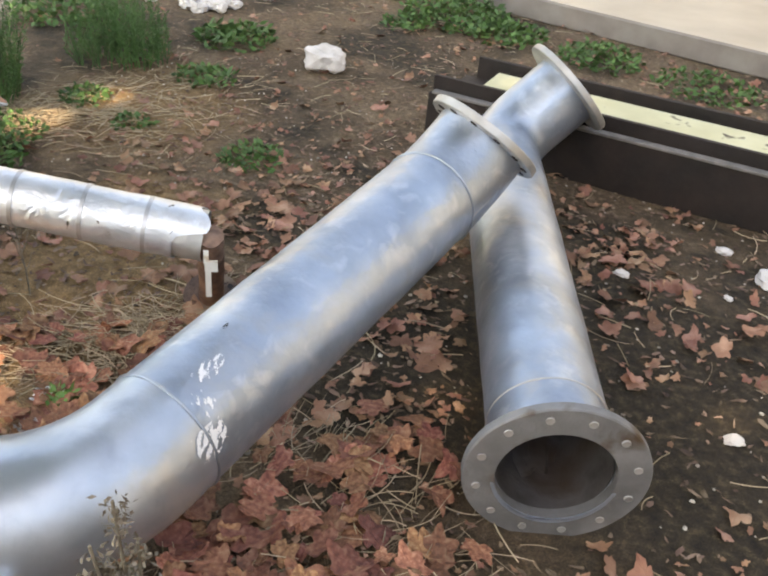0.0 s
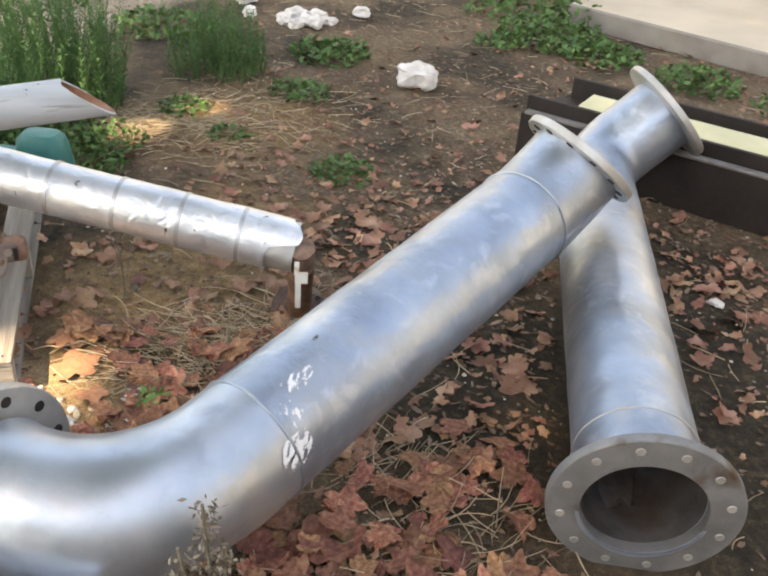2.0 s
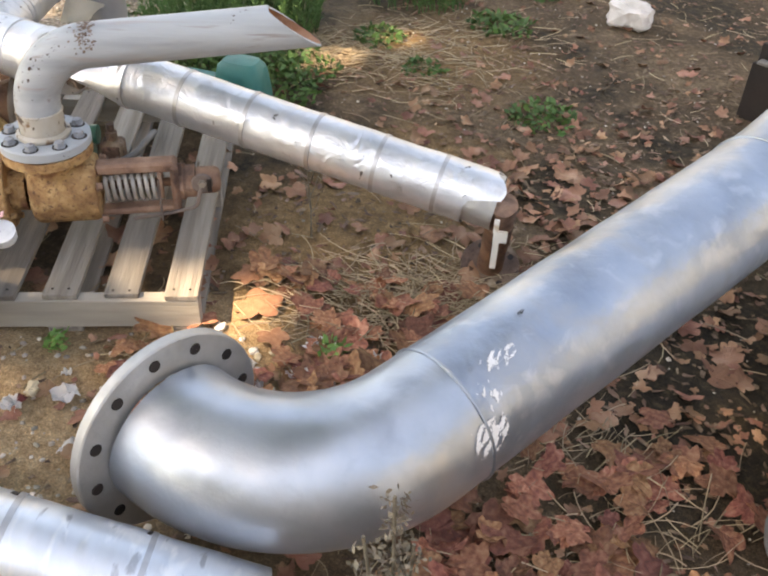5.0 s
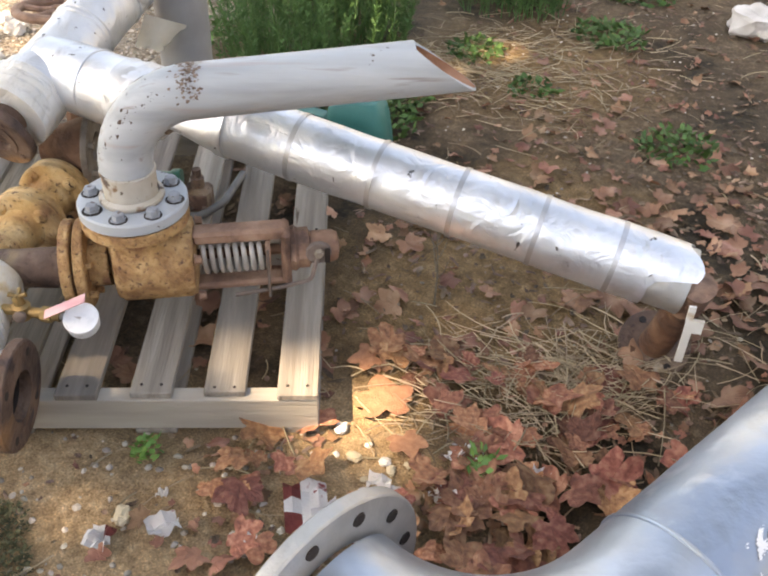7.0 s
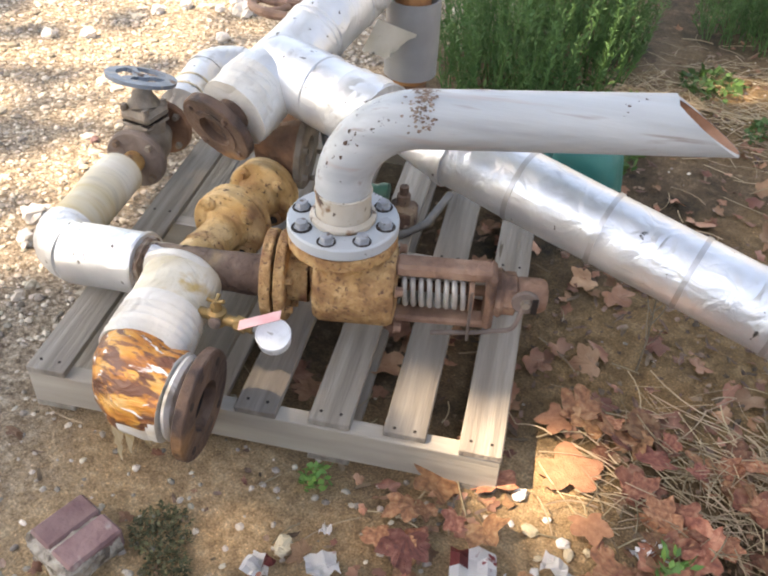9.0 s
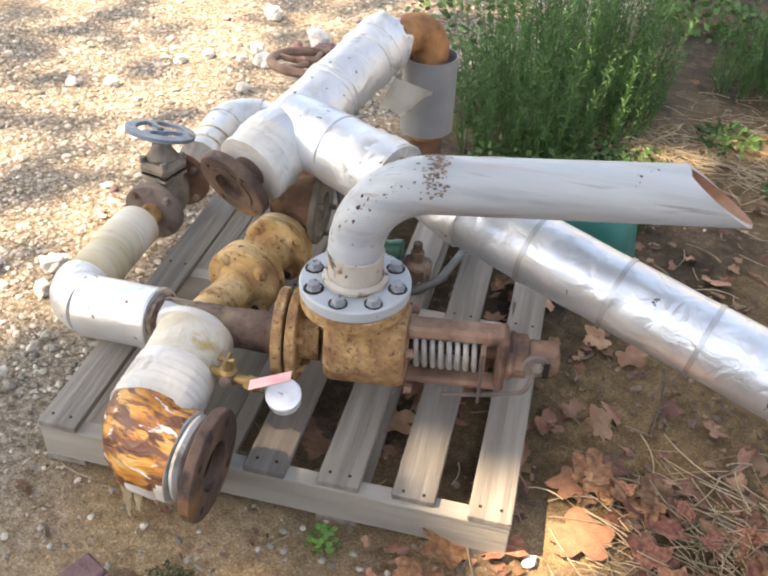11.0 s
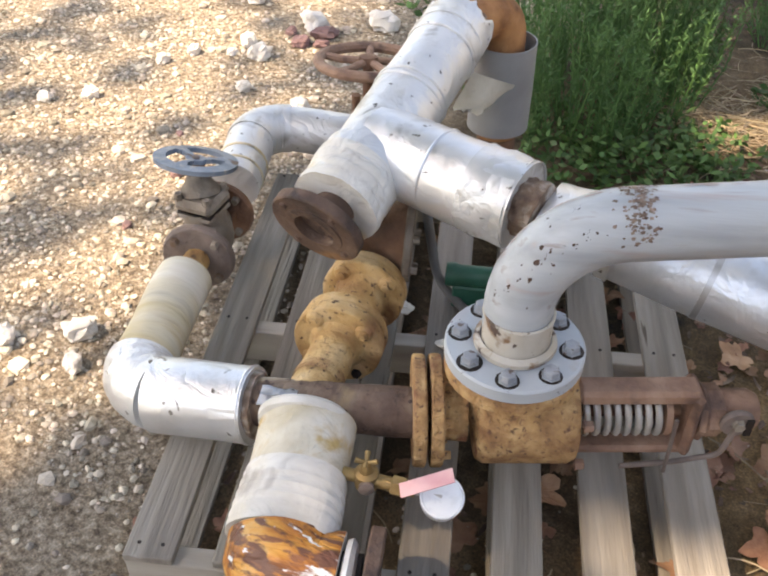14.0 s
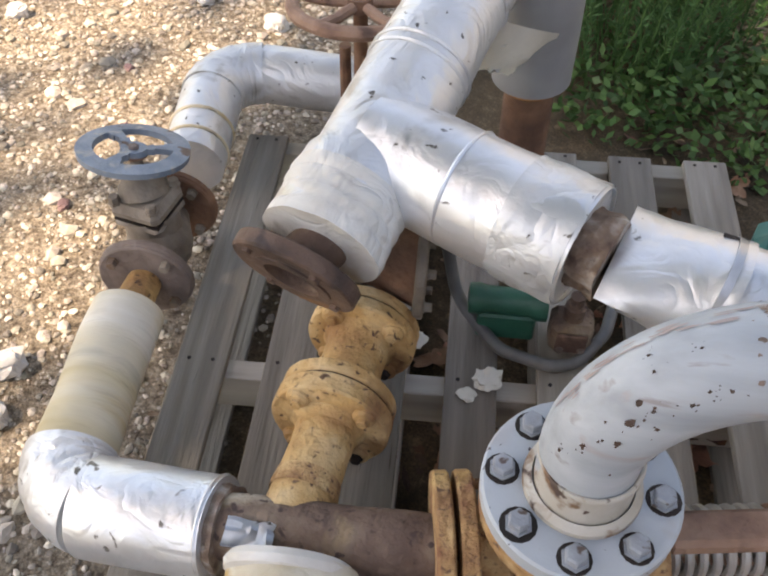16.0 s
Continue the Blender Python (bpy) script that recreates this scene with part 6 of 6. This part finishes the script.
def add_litter():
    scrap(-1.03, 1.675, 0.088, 0.116, 0.62, "crumpled red and white wrapper on dirt", litter_m, {(0, 3), (1, 3), (0, 4), (1, 4), (0, 0), (1, 0), (0, 1), (1, 1), (3, 0), (4, 0)})
    scrap(-1.25, 1.50, 0.06, 0.045, 1.0, "crumpled white paper scrap on dirt", litter_m)
    scrap(-1.12, 1.38, 0.05, 0.06, 2.0, "crumpled white paper scrap on dirt", litter_m)
    scrap(-1.34, 1.42, 0.05, 0.05, 0.2, "crumpled red and white wrapper on dirt", litter_m, {(3, 3), (4, 3), (3, 4), (4, 4)})
    scrap(-0.80, 1.83, 0.05, 0.04, 0.9, "crumpled white paper scrap on dirt", litter_m)
    scrap(-0.93, 1.80, 0.04, 0.05, 1.9, "crumpled white paper scrap on dirt", litter_m)
    for x, y, w in ((-0.98, 1.70, 0.022), (-0.90, 1.66, 0.03), (-0.86, 1.75, 0.02), (-0.72, 1.86, 0.035), (-1.08, 1.55, 0.02), (-1.17, 1.62, 0.018), (-0.97, 1.52, 0.025), (-0.64, 1.98, 0.03), (-1.30, 1.56, 0.018)):
        scrap(x, y, w, w * 1.3, x * 7, "small white scrap among dry leaves", litter_m)
    o = V(-1.625, 1.225, 0)
    b = thing("brick_lump", o, "purple-brown bricks mortared together on the dirt", "bricks")
    for dy in (-0.034, 0.034):
        part("brick", box((-0.058, dy - 0.031, 0.0), (0.058, dy + 0.031, 0.050), bevel=0.005, m=along(o, (-0.03, 1.0))), brick_m, b)
    mortar = box((-0.072, -0.070, -0.004), (0.054, 0.068, 0.044), bevel=0.008)
    bmesh.ops.subdivide_edges(mortar, edges=mortar.edges, cuts=5, use_grid_fill=True)
    for v_ in mortar.verts:
        v_.co += V(noise.noise(v_.co * 45), noise.noise(v_.co * 45 + V(9, 0, 0)), 0.4 * noise.noise(v_.co * 45 + V(0, 9, 0))) * 0.010
    bmesh.ops.transform(mortar, matrix=along(o, (-0.03, 1.0)), verts=mortar.verts)
    part("mortar", mortar, mortar_m, b)
    for x, y, q in ((-1.837, 2.166, 0.022), (-1.99, 2.165, 0.02), (-1.93, 2.30, 0.012), (-1.85, 2.12, 0.014)):
        bm = bmesh.new()
        bmesh.ops.create_icosphere(bm, subdivisions=3, radius=q)
        for v_ in bm.verts:
            v_.co *= 1 + 0.7 * noise.noise(v_.co * 70 + V(x * 40, y * 40, 0)) + 0.3 * noise.noise(v_.co * 190)
            v_.co.z *= 0.45
        bmesh.ops.translate(bm, verts=bm.verts, vec=(x, y, 0.121 + q * 0.3))
        single("lagging_crumb", bm, flap_m, (x, y, 0.121), "pale crumb of lagging on the pallet", "debris", "lagging crumbs")


def blades(verts, faces, x, y, z, n_, h, spread, w, lean=0.5):
    for _ in range(n_):
        q, r_ = rng.uniform(0, TAU), spread * math.sqrt(rng.random())
        px, py = x + r_ * math.cos(q), y + r_ * math.sin(q)
        a, L, ln = rng.uniform(0, TAU), h * rng.uniform(0.45, 1.1), lean * rng.uniform(0.2, 1.1)
        dx, dy = math.cos(a), math.sin(a)
        k = len(verts)
        ww = w * rng.uniform(0.6, 1.2)
        for f, wf in ((0, 0.6), (0.5, 1.0), (1.0, 0.08)):
            cx, cy, cz = px + dx * ln * L * f * f, py + dy * ln * L * f * f, z + L * f * (1 - 0.25 * ln * f)
            verts.extend([(cx - dy * ww * wf, cy + dx * ww * wf, cz), (cx + dy * ww * wf, cy - dx * ww * wf, cz)])
        faces.extend([(k, k + 1, k + 3, k + 2), (k + 2, k + 3, k + 5, k + 4)])


def leaflet(verts, faces, p_, d, L, w):
    d = d.normalized()
    side = d.cross(V(rng.uniform(-1, 1), rng.uniform(-1, 1), rng.uniform(-1, 1)))
    side = side.normalized() * w if side.length > 1e-4 else V(w, 0, 0)
    k = len(verts)
    mid = p_ + d * L * 0.5
    verts.extend([tuple(p_), tuple(mid + side), tuple(p_ + d * L), tuple(mid - side)])
    faces.append((k, k + 1, k + 2, k + 3))


def shrub(name, x, y, rx, ry, h, stems, per, label, yaw=0.0):
    t = thing(name, (x, y, height(x, y)), label, "shrub")
    bm = bmesh.new()
    verts, faces = [], []
    c, s_ = math.cos(yaw), math.sin(yaw)
    for _ in range(stems):
        q, r_ = rng.uniform(0, TAU), math.sqrt(rng.random())
        a, b = rx * r_ * math.cos(q), ry * r_ * math.sin(q)
        px, py = x + a * c - b * s_, y + a * s_ + b * c
        H = h * rng.uniform(0.55, 1.15) * (1.05 - 0.45 * r_ * r_)
        lean = V(rng.gauss(0, 0.13) + 0.1 * a / rx, rng.gauss(0, 0.13) + 0.1 * b / ry, 1)
        base = V(px, py, height(px, py))
        tip = base + lean * H
        mid = base.lerp(tip, 0.5) + V(rng.gauss(0, 0.02), rng.gauss(0, 0.02), 0)
        tube([base, mid, tip], [0.003, 0.0022, 0.0008], 4, bm=bm, cap=False)
        for i in range(per):
            f = 0.12 + 0.88 * i / per
            p_ = base.lerp(mid, f * 2) if f < 0.5 else mid.lerp(tip, f * 2 - 1)
            a2 = rng.uniform(0, TAU)
            leaflet(verts, faces, p_, V(math.cos(a2), math.sin(a2), rng.uniform(0.3, 1.3)), rng.uniform(0.018, 0.045) * (1.15 - 0.5 * f), rng.uniform(0.0013, 0.0028))
    part("stalk", bm, shrub_m, t)["kind"] = "stuff"
    me = raw("foliage", [tuple(Vector(v_) - BASES[t.name]) for v_ in verts], faces, shrub_m)
    ob = new("foliage", me)
    ob.parent = t


def weed(x, y, spread, n_, size, h, label="low green weeds growing on dirt", name="weed", material=None):
    verts, faces = [], []
    for _ in range(n_):
        q, r_ = rng.uniform(0, TAU), spread * math.sqrt(rng.random())
        px, py = x + r_ * math.cos(q), y + r_ * math.sin(q)
        z = height(px, py) + rng.random() * h * (1 - 0.5 * (r_ / spread) ** 2)
        a = rng.uniform(0, TAU)
        leaflet(verts, faces, V(px, py, z), V(math.cos(a), math.sin(a), rng.uniform(-0.1, 0.9)), size * rng.uniform(0.6, 1.3), size * rng.uniform(0.16, 0.34))
    base = V(x, y, height(x, y))
    ob = new(name, raw(name, [tuple(Vector(v_) - base) for v_ in verts], faces, material or green_m))
    ob.location = base
    tagged(ob, label, "weed", "weeds", "stuff")


def add_plants():
    shrub("shrub", -2.15, 3.60, 0.30, 0.50, 0.68, 330, 64, "tall feathery green shrub growing behind the pallet")
    shrub("shrub", -1.70, 4.52, 0.26, 0.18, 0.42, 130, 46, "small feathery green shrub on dirt")
    for x, y, sp, n_, sz, h in ((-1.75, 3.18, 0.22, 700, 0.035, 0.14), (-1.72, 3.42, 0.16, 260, 0.032, 0.10), (-2.05, 3.10, 0.15, 320, 0.035, 0.14), (-1.95, 3.35, 0.2, 300, 0.035, 0.16)):
        weed(x, y, sp, n_, sz, h, "leafy green ground cover beside the pallet")
    for x, y, sp, n_, sz, h in ((-1.23, 5.02, 0.22, 420, 0.05, 0.10), (-0.71, 3.56, 0.13, 220, 0.035, 0.05), (-1.18, 4.38, 0.16, 240, 0.04, 0.05), (-0.05, 5.95, 0.35, 700, 0.05, 0.14), (0.30, 5.75, 0.25, 350, 0.05, 0.08), (0.86, 5.53, 0.25, 420, 0.045, 0.06), (1.45, 5.25, 0.3, 300, 0.045, 0.05), (-0.35, 5.75, 0.15, 180, 0.04, 0.06),
                                (-1.62, 3.95, 0.12, 160, 0.04, 0.05), (-2.3, 5.1, 0.3, 420, 0.05, 0.10), (-1.3, 3.72, 0.09, 90, 0.035, 0.04), (-0.2, 6.6, 0.5, 700, 0.06, 0.25), (-1.9, 7.0, 0.5, 300, 0.06, 0.12), (-3.0, 4.2, 0.4, 260, 0.05, 0.06), (-2.6, 3.5, 0.2, 140, 0.04, 0.06), (-3.4, 5.2, 0.5, 300, 0.06, 0.08)):
        weed(x, y, sp, n_, sz, h)
    weed(-1.402, 1.636, 0.028, 46, 0.024, 0.05, "small bright green sprig at the pallet's edge", material=sprig_m)
    weed(-0.76, 1.94, 0.045, 80, 0.03, 0.055, "small green weed among leaves", material=sprig_m)
    weed(-0.80, 1.955, 0.035, 46, 0.022, 0.04, "small weed with whitish leaves among leaves", material=litter_m)
    weed(-1.535, 1.345, 0.06, 620, 0.011, 0.035, "dark mossy weed on dirt", material=moss_m)
    weed(-1.455, 1.295, 0.05, 380, 0.011, 0.03, "dark mossy weed on dirt", material=moss_m)
    # bare twig below the jacketed pipe
    twig = thing("dry_weed", (-1.078, 2.385, 0), "thin bare dry weed standing in the dirt", "weed")
    root = V(-1.078, 2.385, 0)
    part("stem", tube([root, root + V(0.006, -0.01, 0.12), root + V(0.0, -0.02, 0.27)], [0.003, 0.0024, 0.0014], 6), dead_m, twig)
    for i in range(8):
        f, q = 0.10 + 0.022 * i, i * 2.4
        b0 = root + V(0.004, -0.012, f)
        part("twig", tube([b0, b0 + V(math.cos(q) * 0.018, math.sin(q) * 0.018, 0.03), b0 + V(math.cos(q) * 0.032, math.sin(q) * 0.030, 0.075)], [0.0017, 0.0014, 0.0009], 5), dead_m, twig)
    # dead stalk before the bend
    verts, faces = [], []
    dead = thing("dead_weed", (-0.248, 1.225, 0), "withered brown weed standing before the pipe bend", "weed")
    for foot, tip, n_ in ((V(-0.248, 1.225, 0), V(-0.268, 1.24, 0.50), 420), (V(-0.236, 1.22, 0), V(-0.248, 1.20, 0.36), 260), (V(-0.256, 1.22, 0), V(-0.305, 1.215, 0.41), 110), (V(-0.206, 1.23, 0), V(-0.18, 1.21, 0.2), 160), (V(-0.24, 1.235, 0), V(-0.225, 1.225, 0.43), 160)):
        part("stem", tube([foot, foot.lerp(tip, 0.5) + V(0.006, -0.004, 0), tip], 0.0032, 6), dead_m, dead)
        for _ in range(n_):
            f = rng.random() ** 0.8
            p_ = foot.lerp(tip, f) + V(rng.gauss(0, 0.013), rng.gauss(0, 0.013), 0)
            leaflet(verts, faces, p_, V(rng.uniform(-1, 1), rng.uniform(-1, 1), rng.uniform(-0.9, 0.6)), rng.uniform(0.012, 0.032) * (1.15 - 0.5 * f), rng.uniform(0.002, 0.005))
    ob = new("withered_leaves", raw("withered_leaves", [tuple(Vector(v_) - BASES[dead.name]) for v_ in verts], faces, dead_m))
    ob.parent = dead


add_leaves()
add_crumbs()
add_pebbles()
add_stones()
add_litter()
add_plants()


# ---- unseen tree added to shade the yard ----
def add_shade_tree():
    t = thing("tree", (-8.0, -8.6, 0), "unseen plane tree added to shade the yard, its crown overhead", "tree")
    trunk_top = V(-7.6, -8.0, 8.5)
    part("trunk", tube([V(-8.0, -8.6, -0.1), V(-7.9, -8.5, 2.5), V(-7.7, -8.2, 5.5), trunk_top], [0.34, 0.27, 0.24, 0.20], 18, wob=0.1), rust, t)
    for x, y in ((-2.5, -3.0), (-5.0, -4.5), (-5.5, -1.5), (-2.0, -5.5), (-4.0, 0.0)):
        end = V(x, y, 11.0)
        mid = trunk_top.lerp(end, 0.5) + V(0, 0, 0.5)
        part("limb", tube([trunk_top, mid, end], [0.14, 0.08, 0.03], 10), rust, t)
    verts, faces = [], []
    r2 = random.Random(11)

    # crown density shaped to shade the dirt and leave the gravel lit
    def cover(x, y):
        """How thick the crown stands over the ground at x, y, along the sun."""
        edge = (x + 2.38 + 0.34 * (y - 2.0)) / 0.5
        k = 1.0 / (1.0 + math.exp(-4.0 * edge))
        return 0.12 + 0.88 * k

    # openings cut so that sun patches land on chosen ground spots
    sun_gaps = ((-1.045, 2.01, 0.09), (-1.15, 1.90, 0.06), (-1.70, 3.60, 0.13), (-1.53, 3.96, 0.10))
    made = 0
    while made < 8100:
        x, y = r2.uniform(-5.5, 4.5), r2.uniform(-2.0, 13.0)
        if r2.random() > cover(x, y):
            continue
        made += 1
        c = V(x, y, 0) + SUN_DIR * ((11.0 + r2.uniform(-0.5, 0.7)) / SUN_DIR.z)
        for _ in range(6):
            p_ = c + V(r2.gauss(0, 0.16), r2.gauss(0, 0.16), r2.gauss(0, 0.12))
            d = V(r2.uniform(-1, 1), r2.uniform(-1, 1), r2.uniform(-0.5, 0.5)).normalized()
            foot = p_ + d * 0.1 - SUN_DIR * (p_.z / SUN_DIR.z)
            if any((foot.x - a) ** 2 + (foot.y - b) ** 2 < (q + 0.06) ** 2 for a, b, q in sun_gaps):
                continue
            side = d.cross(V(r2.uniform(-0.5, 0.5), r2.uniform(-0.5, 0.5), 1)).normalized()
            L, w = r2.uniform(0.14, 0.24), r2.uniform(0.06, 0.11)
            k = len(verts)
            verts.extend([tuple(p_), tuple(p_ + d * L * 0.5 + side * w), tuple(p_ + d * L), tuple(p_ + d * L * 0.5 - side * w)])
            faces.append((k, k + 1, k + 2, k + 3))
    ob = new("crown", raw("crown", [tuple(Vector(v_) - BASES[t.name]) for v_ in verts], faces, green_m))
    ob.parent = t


add_shade_tree()
